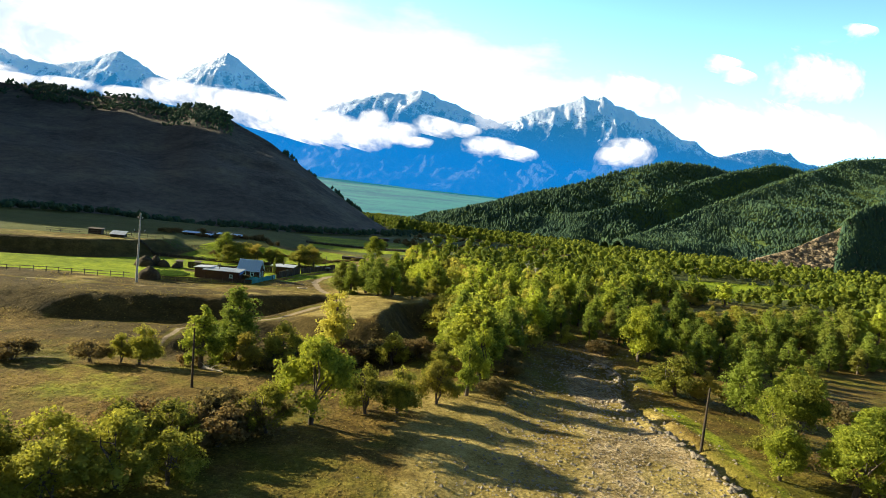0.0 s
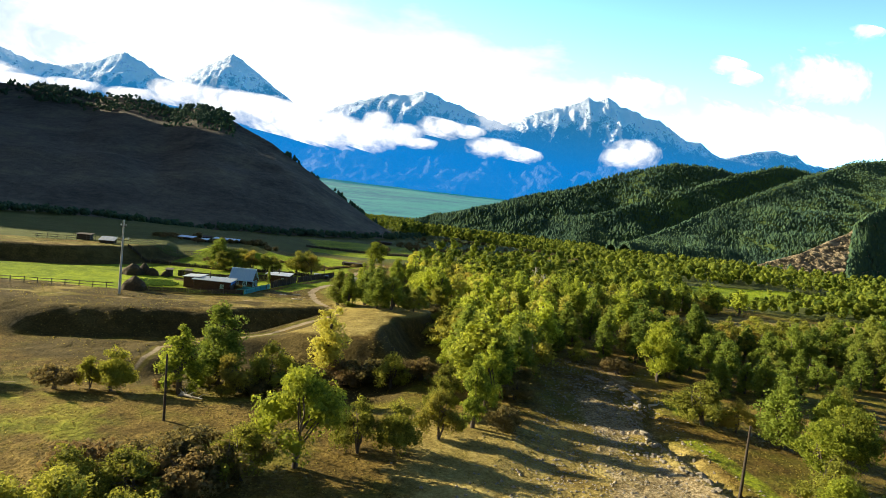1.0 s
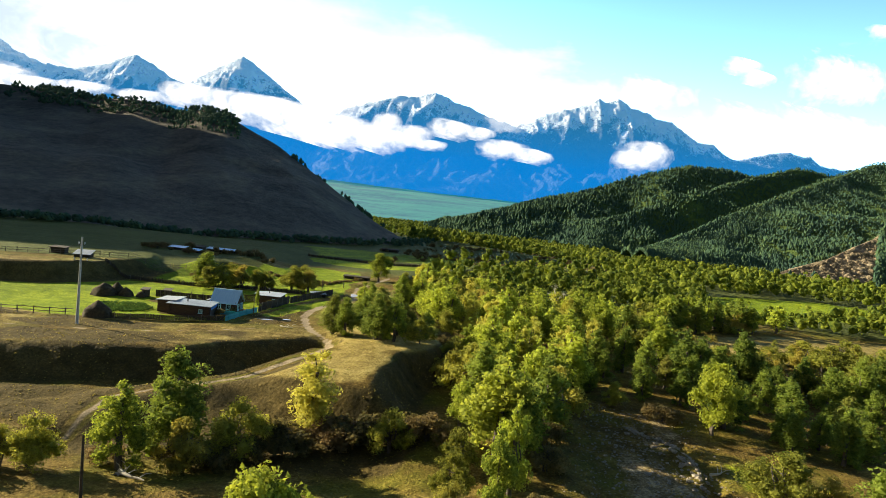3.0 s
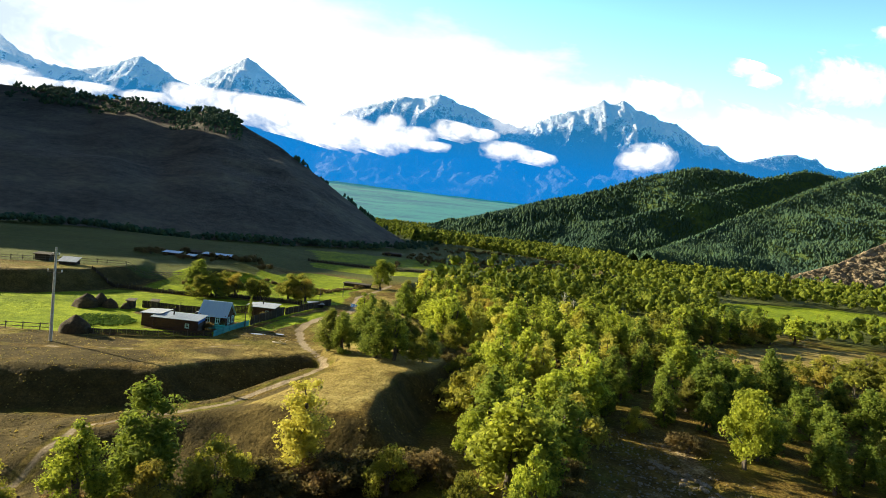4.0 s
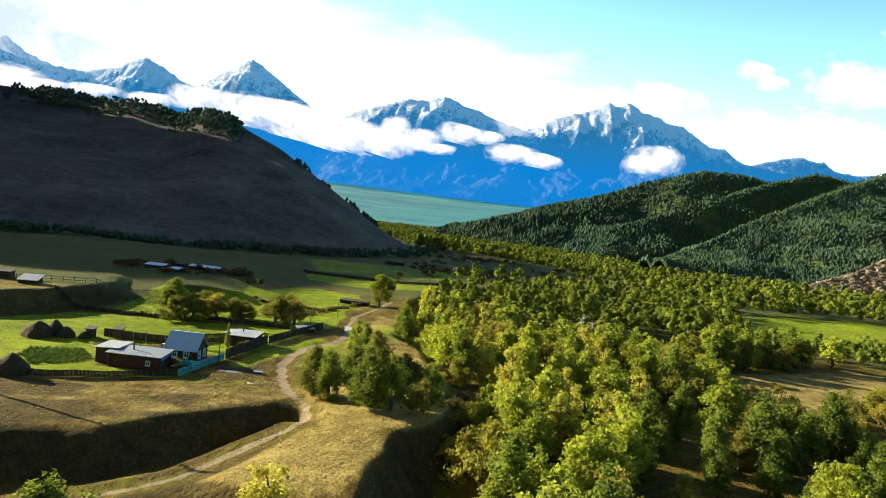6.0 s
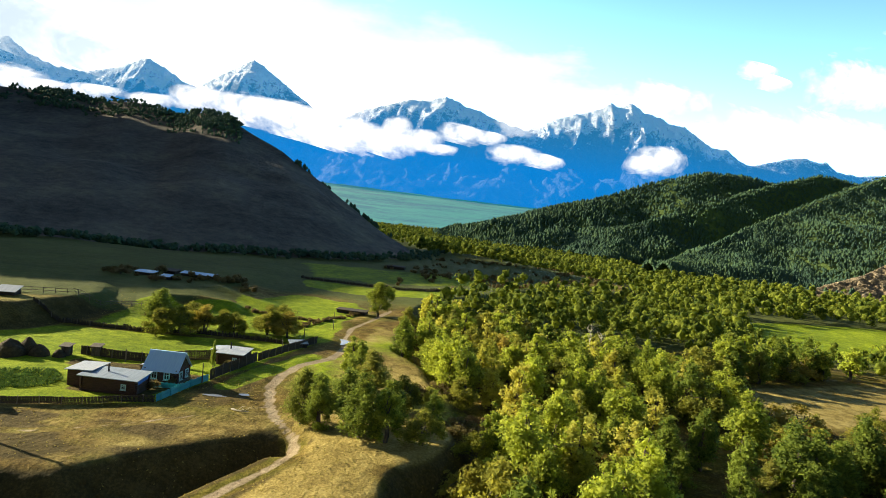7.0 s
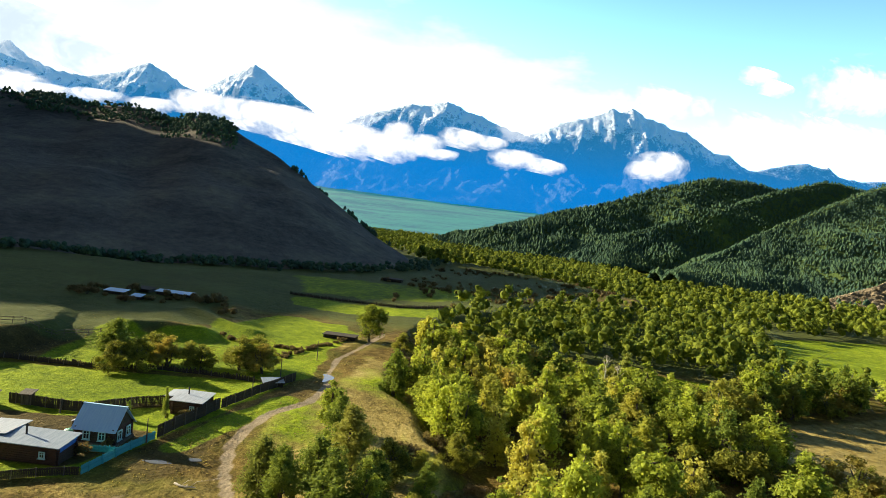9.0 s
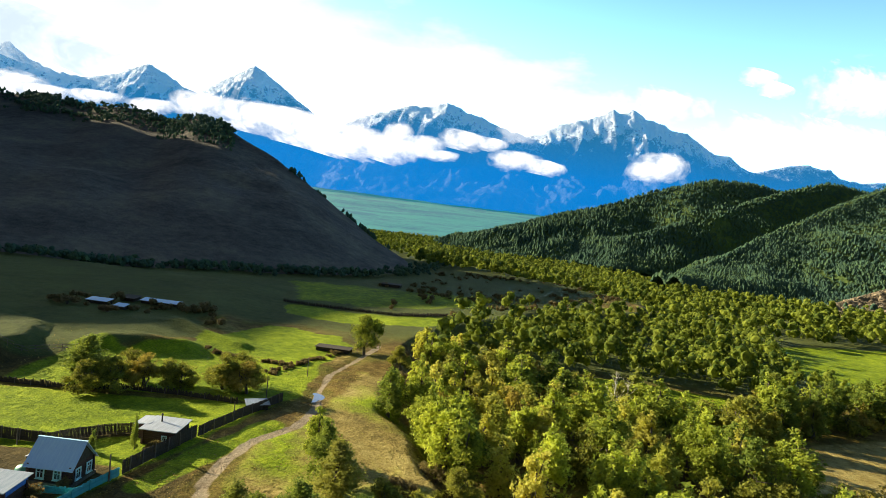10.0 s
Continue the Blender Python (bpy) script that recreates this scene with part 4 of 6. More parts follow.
# kind, x, y, height, width factor: the trees that stand apart by the gravel bed and the meadow
SINGLE = [("elm", -8.6, 58.5, 10.2, 1.0), ("willow", -3, 63, 6.4, 0.85), ("willow", 0.8, 64, 6.0, 0.9), ("willow", 5.5, 68.5, 6.2, 0.95), ("shrub", -14, 56, 5.2, 1.2), ("shrub", -17.5, 54, 5.4, 1.3),
          ("shrub", -21, 53, 5, 1.3), ("shrub", -16, 51, 5, 1.2), ("willow", -12.5, 55, 5.8, 1.1), ("willow", -20, 48.5, 5.6, 1.2), ("willow", -24, 48, 5.4, 1.2), ("shrub", -25.5, 53, 4.5, 1.2),
          ("willow", -21, 41.5, 7, 1.2), ("willow", -26, 41, 6.8, 1.2), ("willow", -30.5, 40, 6.5, 1.2), ("willow", -24, 36.5, 6, 1.2), ("willow", -29, 35.5, 6, 1.2), ("willow", -17.5, 42.5, 5.2, 1.1),
          ("poplar", -28, 80, 10.0, 1.15), ("alder", -25.2, 86, 12.0, 1.28), ("willow", -22, 81.5, 6, 1), ("willow", -17.5, 85.5, 7.5, 1), ("shrub", -20, 83, 4.2, 1.2), ("shrub", -13.5, 88, 5, 1.3), ("shrub", -15.5, 86, 4.4, 1.2),
          ("yellow", -11, 93, 11.5, 1.25), ("willow", -35.5, 77.5, 6, 1), ("willow", -38, 77, 4.5, 1), ("shrub", -41, 75, 4, 1), ("shrub", -50.5, 74, 3.8, 1.2), ("shrub", -52.5, 75, 3, 1.2), ("shrub", -8.5, 91, 4.6, 1.3),
          ("shrub", -5, 92, 5, 1.3), ("willow", -1, 90, 6, 1), ("shrub", -30.5, 82, 2.8, 1),
          ("shrub", 3.5, 92, 4.5, 1.2), ("shrub", 0.5, 94, 4, 1.2), ("poplar", 12, 79, 10.5, 0.8), ("poplar", 9.8, 73, 9.8, 0.8), ("willow", 6, 78, 4.8, 1), ("willow", 7, 84, 5.2, 1), ("shrub", 18.5, 94, 4, 1), ("shrub", 17, 86, 3.8, 1.2), ("shrub", 14, 74, 3.2, 1.2),
          ("willow", 34, 115, 4.3, 1.0), ("shrub", 40, 110, 3.5, 1.3), ("elm", 45.5, 105, 11.5, 0.8), ("alder", 49, 109, 9.5, 1.41), ("willow", 43, 82.5, 6.8, 1.35), ("willow", 47, 81, 5, 1), ("alder", 50.5, 77, 9.5, 1.28),
          ("elm", 57, 76, 8.5, 0.9), ("elm", 53, 68, 9, 1.0), ("elm", 49, 66, 7.5, 1.0), ("willow", 43.5, 57, 6, 1.1), ("elm", 41, 52.5, 5.6, 1.1), ("elm", 47, 50, 7, 1.2), ("elm", 52, 55, 7.5, 1.2), ("willow", 54, 49, 7, 1.2), ("elm", 58, 62, 7, 1.2),
          ("shrub", 67, 78, 4, 1.2), ("willow", 72, 95, 6, 1), ("shrub", 71, 86, 3, 1.2), ("shrub", 75, 80, 3.6, 1.2),
          ("willow", -53.5, 173, 6, 1.2), ("alder", -55.4, 176, 9.3, 1.54), ("willow", -50.5, 175, 6.8, 1.2), ("willow", -47, 179, 6.3, 1.2), ("willow", -43.5, 180, 5.4, 1.25), ("willow", -41, 179.5, 5, 1.2), ("willow", -50, 181, 6.5, 1.1),
          ("willow", -34, 181, 7, 1.25), ("willow", -29.5, 180, 6.2, 1.25), ("willow", -31.5, 182.5, 7.4, 1.1), ("elm", -14.2, 221, 10.2, 1.0), ("shrub", -62, 186, 2, 1), ("shrub", -80, 226, 2.6, 1.5), ("shrub", -92, 229, 2.8, 1.5), ("shrub", -97, 233, 3, 1.4), ("shrub", -36.8, 140.6, 1.7, 0.8), ("shrub", -38.8, 137.9, 2.0, 1),
          ("shrub", -32.6, 152, 2, 0.9), ("alder", -35.2, 152.5, 4.6, 0.5), ("alder", -39.5, 150.5, 3.0, 0.8),
          ("alder", -14.8, 130.5, 8.0, 1.22), ("alder", -12.4, 129, 7.4, 1.28), ("alder", -6.5, 125, 8.4, 1.41), ("poplar", -3.2, 124, 8.0, 1.1), ("alder", -9.2, 132, 7.8, 1.34), ("alder", -7, 141.5, 8.7, 1.41), ("alder", -9.6, 148, 8.2, 1.41),
          ("poplar", -12, 155, 7.6, 1.05), ("alder", -3, 132, 6.6, 1.41), ("willow", 1.5, 124.5, 5, 1.1), ("alder", 2.5, 131, 5.7, 1.28), ("willow", -2, 139, 6, 1.1),
          ("willow", 2, 140, 4.5, 1), ("shrub", 0, 147, 3, 1), ("shrub", -3, 206, 4.4, 1.2), ("willow", -5, 212, 6, 1.1),
          ("willow", 7, 118, 6, 1.1), ("willow", 8, 127, 5.6, 1.1), ("shrub", 6.5, 134, 4, 1.3), ("shrub", 9, 141, 4.2, 1.2), ("willow", 7, 149, 5.6, 1.1), ("shrub", 4.5, 158, 3.6, 1.2)]
rng_plan = np.random.RandomState(7)
for i, (kind, x, y, h, wide) in enumerate(SINGLE):
    plant(kind, x, y, h, i, rng_plan.rand() * 6.28, wide)

FOREST = [(14, 84), (24, 112), (30, 122), (44, 116), (50, 104), (58, 96), (75, 104), (90, 112), (160, 150), (240, 240), (330, 330), (420, 430), (330, 535), (200, 570), (125, 560), (112, 492), (124, 420), (112, 372),
          (80, 353), (56, 344), (32, 310), (10, 278), (3, 252), (1, 235), (-2, 216), (-4, 200), (-8, 187), (-6, 180), (2, 171), (4, 163), (8, 152), (10, 138), (9, 125), (9, 112), (6, 98)]


def scatter(step, area, seed):
    rng = np.random.RandomState(seed)
    px, py = np.array(area).T
    gx, gy = np.meshgrid(np.arange(px.min(), px.max(), step), np.arange(py.min(), py.max(), step))
    x = gx.ravel() + (rng.rand(gx.size) - 0.5) * step * 1.2
    y = gy.ravel() + (rng.rand(gx.size) - 0.5) * step * 1.2
    x, y = x + 2.2 * value_noise(x, y, 13, seed, 2), y + 2.2 * value_noise(x, y, 11, seed + 1, 2)
    keep = (poly_dist(x, y, area) > 0) & (value_noise(x, y, 16, seed + 2, 2) > -0.42)
    for hole in (BED, BROWN_FIELD, GREEN_FIELD, CLEARING):
        keep &= poly_dist(x, y, hole) < -1.5
    return x[keep], y[keep], rng


def build_forest():
    x, y, rng = scatter(5.9, FOREST, 11)
    z = ground_height(x, y)
    near = y < 232
    far = []
    low = np.zeros(len(x), bool)
    for ahead, field in ((9, BROWN_FIELD), (18, BROWN_FIELD), (27, BROWN_FIELD), (9, GREEN_FIELD), (20, GREEN_FIELD), (32, GREEN_FIELD), (10, CLEARING)):
        low |= poly_dist(x * (1 + ahead / 200), y + ahead, field) > 0
    for i in np.argsort(y):
        # lit and shaded sides put into leaf tone: pale kinds left, alders right
        sunny = max(0.0, min(1.0, (75 - x[i]) / 50))
        kind = rng.choice(["poplar", "alder", "willow", "yellow"], p=np.array([0.24 + 0.31 * sunny, 0.52 - 0.42 * sunny, 0.21 - 0.03 * sunny, 0.03 + 0.14 * sunny]))
        h = {"poplar": 10.0, "willow": 7.6, "yellow": 8.5, "alder": 9.6}[kind] * (0.72 + 0.62 * rng.rand())
        if y[i] < 138 and x[i] > 28:
            kind, h = "alder", (0.65 if x[i] > 48 and y[i] < 128 else 0.85) * h
        if low[i]:
            kind, h = "willow", 0.6 * h
        if near[i] and x[i] < 130:
            plant(kind, x[i], y[i], h, rng.randint(6), rng.rand() * 6.28, 0.95 + 0.4 * rng.rand(), "forest", z[i], PROTO_MID if y[i] < 185 else PROTO_WOOD)
        else:
            if y[i] < 330 or rng.rand() < 0.6:
                far.append((x[i], y[i], z[i], h * (1.0 if y[i] < 330 else 1.12)))
    return far, rng


far_trees, rng_forest = build_forest()


def build_far_wood(trees, rng):
    vs, fs, o = [], [], 0
    for x, y, z, h in trees:
        blobs = [((rng.rand() - 0.5) * h * 0.32, (rng.rand() - 0.5) * h * 0.32, h * (0.3 + 0.5 * rng.rand()), h * (0.16 + 0.1 * rng.rand())) for _ in range(6)]
        blobs.append((0, 0, h * 0.82, h * 0.14))
        near = y < 330
        v, f = crown_arrays(rng, blobs, 50 if near else 20, 0.42 if near else 0.64, [(bx, by, bz, br * 0.72) for bx, by, bz, br in blobs[::2]], 0.5)
        vs.append(v + np.array([x, y, z]))
        fs.append(f + o)
        o += len(v)
    tagged(new("far_wood", mesh_np("far_wood", np.concatenate(vs), np.concatenate(fs), M_LEAF_ROUND)), "distant riverside wood of green poplars and willows", "wood", kind="stuff")


FAR_WOOD = [(-15, 562), (12, 524), (51, 496), (94, 494), (118, 484), (215, 580), (260, 640), (190, 800), (150, 900), (20, 960), (-40, 800), (-28, 660)]


VALLEY_WOOD = [(-30, 690), (-45, 820), (15, 970), (140, 900), (220, 1000), (260, 1420), (-220, 1420), (-160, 1000), (-80, 720)]


def more_far_trees(area, step, height, seed):
    x, y, rng = scatter(step, area, seed)
    z = ground_height(x, y)
    return [(x[i], y[i], z[i], height + 5 * rng.rand()) for i in range(len(x))]


build_far_wood(far_trees + more_far_trees(FAR_WOOD, 8.8, 8.5, 19) + more_far_trees(VALLEY_WOOD, 13.0, 11.0, 20), rng_forest)


def conifers(name, label, ridge, base, count, seed, amp, hseed, power, vmin=0.0, vmax=1.0, height=11.0, umin=0.0, umax=1.0, dens=0.0):
    rng = np.random.RandomState(seed)
    u, v = umin + (umax - umin) * rng.rand(count), vmin + (vmax - vmin) * rng.rand(count)
    p = hill_surface(ridge, base, u, v, amp, hseed, power)
    keep = value_noise(p[:, 0], p[:, 1], 60, seed, 3) > dens
    p = p[keep]
    n, sides = len(p), 5
    h = height * (0.6 + 0.6 * rng.rand(n))
    r = h * (0.33 + 0.13 * rng.rand(n))
    ang = np.linspace(0, 2 * np.pi, sides, endpoint=False)
    tiers = []
    for z0, z1, k in ((0.08, 0.7, 1.0), (0.38, 0.92, 0.86)):
        a = ang[None] + rng.rand(n, 1) * 6.28
        rr = (r * k)[:, None] * (0.75 + 0.5 * rng.rand(n, sides))
        ring = np.stack([p[:, :1] + rr * np.cos(a), p[:, 1:2] + rr * np.sin(a), (p[:, 2] + h * z0)[:, None] + 0.06 * h[:, None] * rng.normal(size=(n, sides))], -1)
        tip = np.stack([p[:, 0], p[:, 1], p[:, 2] + h * z1], -1)[:, None]
        tiers.append(np.concatenate([ring, tip], 1))
    v = np.concatenate(tiers, 1).reshape(n, -1, 3)
    one = [(t * (sides + 1) + k, t * (sides + 1) + (k + 1) % sides, t * (sides + 1) + sides) for t in range(2) for k in range(sides)]
    f = (np.array(one)[None] + (np.arange(n) * v.shape[1])[:, None, None]).reshape(-1, 3)
    tagged(new(name, mesh_np(name, v.reshape(-1, 3), f, M_CONIFER)), label, "wood", kind="stuff")


conifers("ridge_forest", "dense conifer forest on a far ridge", R1_RIDGE, R1_BASE, 9500, 71, 34, 42, 1.05, -0.05, 1.0, 6.2, 0, 0.95, -0.75)
conifers("ridge_forest", "dense conifer forest on a middle ridge", R2_RIDGE, R2_BASE, 10000, 72, 26, 43, 1.05, -0.2, 1.0, 5.8, 0, 0.9, -0.75)
conifers("ridge_forest", "dense conifer forest on a hillside", R3_RIDGE, R3_BASE, 20000, 73, 30, 44, 0.8, -0.15, 0.97, 4.2, 0, 0.95, -1.5)
for ridge, base, seed, amp, hseed, power in ((R1_RIDGE, R1_BASE, 171, 34, 42, 1.05), (R2_RIDGE, R2_BASE, 172, 26, 43, 1.05), (R3_RIDGE, R3_BASE, 173, 30, 44, 0.8)):
    conifers("ridge_forest", "conifers on the back of a ridge's low end", ridge, base, 2600, seed, amp, hseed, power, -0.8, 0.0, 5.6, 0.0, 0.42, -1.5)
conifers("scree_pines", "scattered pines on the scree slope", SCREE_RIDGE, SCREE_BASE, 500, 76, 9, 46, 0.8, -0.1, 0.5, 5, 0.1, 0.5, 0.1)
conifers("scree_pines", "dense dark pines behind the scree", SCREE_RIDGE, SCREE_BASE, 3200, 77, 9, 46, 0.8, -0.2, 1.0, 5.5, 0.46, 1.0, -1.5)
conifers("crest_pines", "pines along the crest of a dry hill", HILL_L_RIDGE, HILL_L_BASE, 1000, 74, 12, 41, 0.78, -0.06, 0.035, 5.0, 0, 0.95, -0.1)
conifers("crest_pines", "pines on the upper slope of a dry hill", HILL_L_RIDGE, HILL_L_BASE, 300, 79, 12, 41, 0.78, -0.02, 0.2, 3.4, 0.42, 0.62, -0.2)


def build_foot_wood():
    """Dark brush and low trees along the foot of the western hill."""
    rng = np.random.RandomState(77)
    u = rng.rand(520)
    p = along(HILL_L_BASE, u)
    trees = [(q[0] + rng.normal() * 5, q[1] + 4 + rng.normal() * 5, None, 3.0 + 2.5 * rng.rand()) for q in p if q[1] < 560]
    p = hill_surface(HILL_L_RIDGE, HILL_L_BASE, 0.12 + 0.5 * rng.rand(900), -0.03 + 0.16 * rng.rand(900) ** 1.4, 12, 41, 0.78)
    keep = value_noise(p[:, 0], p[:, 1], 45, 83, 3) > -0.55
    trees += [(q[0], q[1], q[2] - 0.5, 3.5 + 3.0 * rng.rand()) for q in p[keep]]
    vs, fs, o = [], [], 0
    for x, y, z, h in trees:
        blobs = [((rng.rand() - 0.5) * h * 0.5, (rng.rand() - 0.5) * h * 0.5, h * (0.3 + 0.45 * rng.rand()), h * (0.2 + 0.12 * rng.rand())) for _ in range(4)]
        v, f = crown_arrays(rng, blobs, 18, 0.5, [(bx, by, bz, br * 0.85) for bx, by, bz, br in blobs], 0.4)
        vs.append(v + np.array([x, y, ground_z(x, y) if z is None else z]))
        fs.append(f + o)
        o += len(v)
    tagged(new("foot_wood", mesh_np("foot_wood", np.concatenate(vs), np.concatenate(fs), M_CONIFER)), "low dark trees on the hill's foot and crest", "wood", kind="stuff")


build_foot_wood()


def build_rocks():
    """Boulders strewn over the scree."""
    rng = np.random.RandomState(78)
    n = 1500
    p = hill_surface(SCREE_RIDGE, SCREE_BASE, 0.03 + 0.5 * rng.rand(n), 0.05 + 0.95 * rng.rand(n), 9, 46, 0.8)
    r = 0.6 + 2.6 * rng.rand(n) ** 3
    v = np.array(ICO)[None] * (r[:, None] * (0.6 + 0.7 * rng.rand(n, 12)))[..., None] * np.array([1.2, 1, 0.8]) + p[:, None]
    f = (np.array(ICO_F)[None] + (np.arange(n) * 12)[:, None, None]).reshape(-1, 3)
    tagged(new("scree_rocks", mesh_np("scree_rocks", v.reshape(-1, 3), f, M_SCREE)), "tan boulders strewn over the scree", "rocks", kind="stuff")


build_rocks()


# ---------------------------------------------------------------- farm and small things
def add_box(bm, cx, cy, cz, sx, sy, sz, rot=0.0, taper=1.0):
    """A box centred at cx, cy, cz; rot turns it about z, taper narrows its top."""
    vs = []
    c, s = math.cos(rot), math.sin(rot)
    for dz in (-0.5, 0.5):
        k = taper if dz > 0 else 1.0
        for dx, dy in ((-0.5, -0.5), (0.5, -0.5), (0.5, 0.5), (-0.5, 0.5)):
            x, y = dx * sx * k, dy * sy * k
            vs.append(bm.verts.new((cx + c * x - s * y, cy + s * x + c * y, cz + dz * sz)))
    for q in ((3, 2, 1, 0), (4, 5, 6, 7), (0, 1, 5, 4), (1, 2, 6, 5), (2, 3, 7, 6), (3, 0, 4, 7)):
        bm.faces.new([vs[i] for i in q])


def add_poly(bm, pts, thick):
    """A slab: the polygon and its copy, thick metres lower, with sides."""
    top = [bm.verts.new(p) for p in pts]
    low = [bm.verts.new((p[0], p[1], p[2] - thick)) for p in pts]
    bm.faces.new(top)
    bm.faces.new(low[::-1])
    n = len(pts)
    for i in range(n):
        bm.faces.new((top[i], low[i], low[(i + 1) % n], top[(i + 1) % n]))


def finish(name, bm, material):
    me = bpy.data.meshes.new(name)
    bmesh.ops.recalc_face_normals(bm, faces=bm.faces)
    bm.to_mesh(me)
    bm.free()
    me.materials.append(material)
    return me


def part(name, bm, material, parent, label=""):
    ob = new(name, finish(name, bm, material) if isinstance(bm, bmesh.types.BMesh) else bm)
    ob.parent = parent
    return tagged(ob, label)


def thing(name, x, y, turn, label, category, group="", z=None):
    ob = new(name)
    ob.matrix_basis = Matrix.Translation((x, y, ground_z(x, y) if z is None else z)) @ Matrix.Rotation(radians(turn), 4, "Z")
    return tagged(ob, label, category, group)


def tin_mat(name, low, high, rough=0.4, metal=0.5):
    """Ribbed sheet roofing with streaks of rust and dirt."""
    m, nt, b, _ = mat_base(name)
    co = object_coords(nt)
    wave = nt.nodes.new("ShaderNodeTexWave")
    wave.inputs["Scale"].default_value, wave.inputs["Distortion"].default_value = 1.3, 0.2
    nt.links.new(co, wave.inputs["Vector"])
    mp = nt.nodes.new("ShaderNodeMapping")
    mp.inputs["Scale"].default_value = (3.0, 0.4, 0.4)
    nt.links.new(co, mp.inputs[0])
    streak, fine = noise_node(nt, 1.4, 7, 0.65, mp.outputs[0]), noise_node(nt, 9, 5, 0.7, co)
    f = calc(nt, "ADD", calc(nt, "MULTIPLY", streak, 0.6), calc(nt, "MULTIPLY", fine, 0.4))
    nt.links.new(ramp_node(nt, f, ((0.34, low), (0.6, high))), b.inputs["Base Color"])
    nt.links.new(ramp_node(nt, fine, ((0.3, (rough - 0.1,) * 3), (0.7, (rough + 0.2,) * 3))), b.inputs["Roughness"])
    b.inputs["Metallic"].default_value = metal
    bump_node(nt, b, wave.outputs["Fac"], 0.12, 0.02)
    return m


M_LOG = simple_mat("dark_red_logs", (0.03, 0.014, 0.01), (0.1, 0.045, 0.03), 2.5, 0.8, 0, 0.5, 0.03, (0.5, 0.5, 5))
M_OLD_WOOD = simple_mat("weathered_wood", (0.07, 0.055, 0.04), (0.2, 0.17, 0.13), 3, 0.85, 0, 0.5, 0.02, (1, 1, 0.2))
M_DARK_WOOD = simple_mat("dark_wood", (0.025, 0.02, 0.014), (0.08, 0.06, 0.04), 3, 0.9, 0, 0.5, 0.02)
M_BLUE_TIN = tin_mat("blue_grey_roof", (0.4, 0.66, 0.9), (0.55, 0.8, 0.97), 0.45, 0.0)
M_GREY_TIN = tin_mat("grey_roof", (0.2, 0.26, 0.32), (0.38, 0.44, 0.5), 0.5, 0.0)
M_PALE_TIN = tin_mat("pale_roof", (0.32, 0.36, 0.4), (0.52, 0.56, 0.6), 0.5, 0.0)
M_CYAN = simple_mat("turquoise_paint", (0.04, 0.3, 0.36), (0.09, 0.5, 0.56), 2.5, 0.6, 0, 0.2, 0.01)
M_BLUE_PAINT = simple_mat("blue_paint", (0.02, 0.1, 0.4), (0.05, 0.2, 0.6), 2.5, 0.6, 0, 0.2, 0.01)
M_FRAME = simple_mat("window_paint", (0.35, 0.6, 0.62), (0.6, 0.8, 0.8), 4, 0.6, 0, 0.1, 0.01)
M_PIPE = simple_mat("sooty_iron", (0.02, 0.02, 0.02), (0.08, 0.07, 0.06), 6, 0.7, 0.4)
M_CONCRETE = simple_mat("pale_concrete", (0.36, 0.36, 0.33), (0.6, 0.6, 0.56), 3, 0.85, 0, 0.3, 0.01)
M_HAY = simple_mat("old_hay", (0.035, 0.025, 0.012), (0.11, 0.078, 0.035), 2.2, 0.95, 0, 0.9, 0.12)
M_STONE = simple_mat("river_stone", (0.14, 0.115, 0.08), (0.42, 0.37, 0.28), 2.4, 0.9, 0, 0.5, 0.03)
M_TARP = simple_mat("green_tarpaulin", (0.02, 0.22, 0.15), (0.06, 0.4, 0.28), 2.5, 0.5, 0, 0.4, 0.03)
M_PALE_LOG = simple_mat("barkless_log", (0.42, 0.37, 0.28), (0.74, 0.68, 0.56), 3, 0.8, 0, 0.4, 0.02)
M_GLASS, _nt, _b, _o = mat_base("window_glass")
_b.inputs["Base Color"].default_value, _b.inputs["Roughness"].default_value = (0.02, 0.025, 0.03, 1), 0.08
M_WATER, _nt, _b, _o = mat_base("puddle_water")
_b.inputs["Base Color"].default_value, _b.inputs["Roughness"].default_value = (0.05, 0.05, 0.04, 1), 0.04
M_PORCELAIN = simple_mat("white_insulator", (0.6, 0.6, 0.58), (0.82, 0.82, 0.8), 8, 0.3)


def log_walls(w, d, h, z0=0.0, log=0.23):
    """Four walls of notched logs, hollow inside."""
    bm = bmesh.new()
    n = int(h / log)
    for i in range(n):
        z = z0 + (i + 0.5) * h / n
        for sy in (-1, 1):
            add_box(bm, 0, sy * (d / 2 - 0.1), z, w + 0.36, 0.22, h / n * 0.9)
        for sx in (-1, 1):
            add_box(bm, sx * (w / 2 - 0.1), 0, z, 0.2, d + 0.34, h / n * 0.84)
    for sy in (-1, 1):
        add_box(bm, 0, sy * (d / 2 - 0.1), z0 + h / 2, w - 0.1, 0.12, h)
    for sx in (-1, 1):
        add_box(bm, sx * (w / 2 - 0.1), 0, z0 + h / 2, 0.12, d - 0.3, h)
    return bm


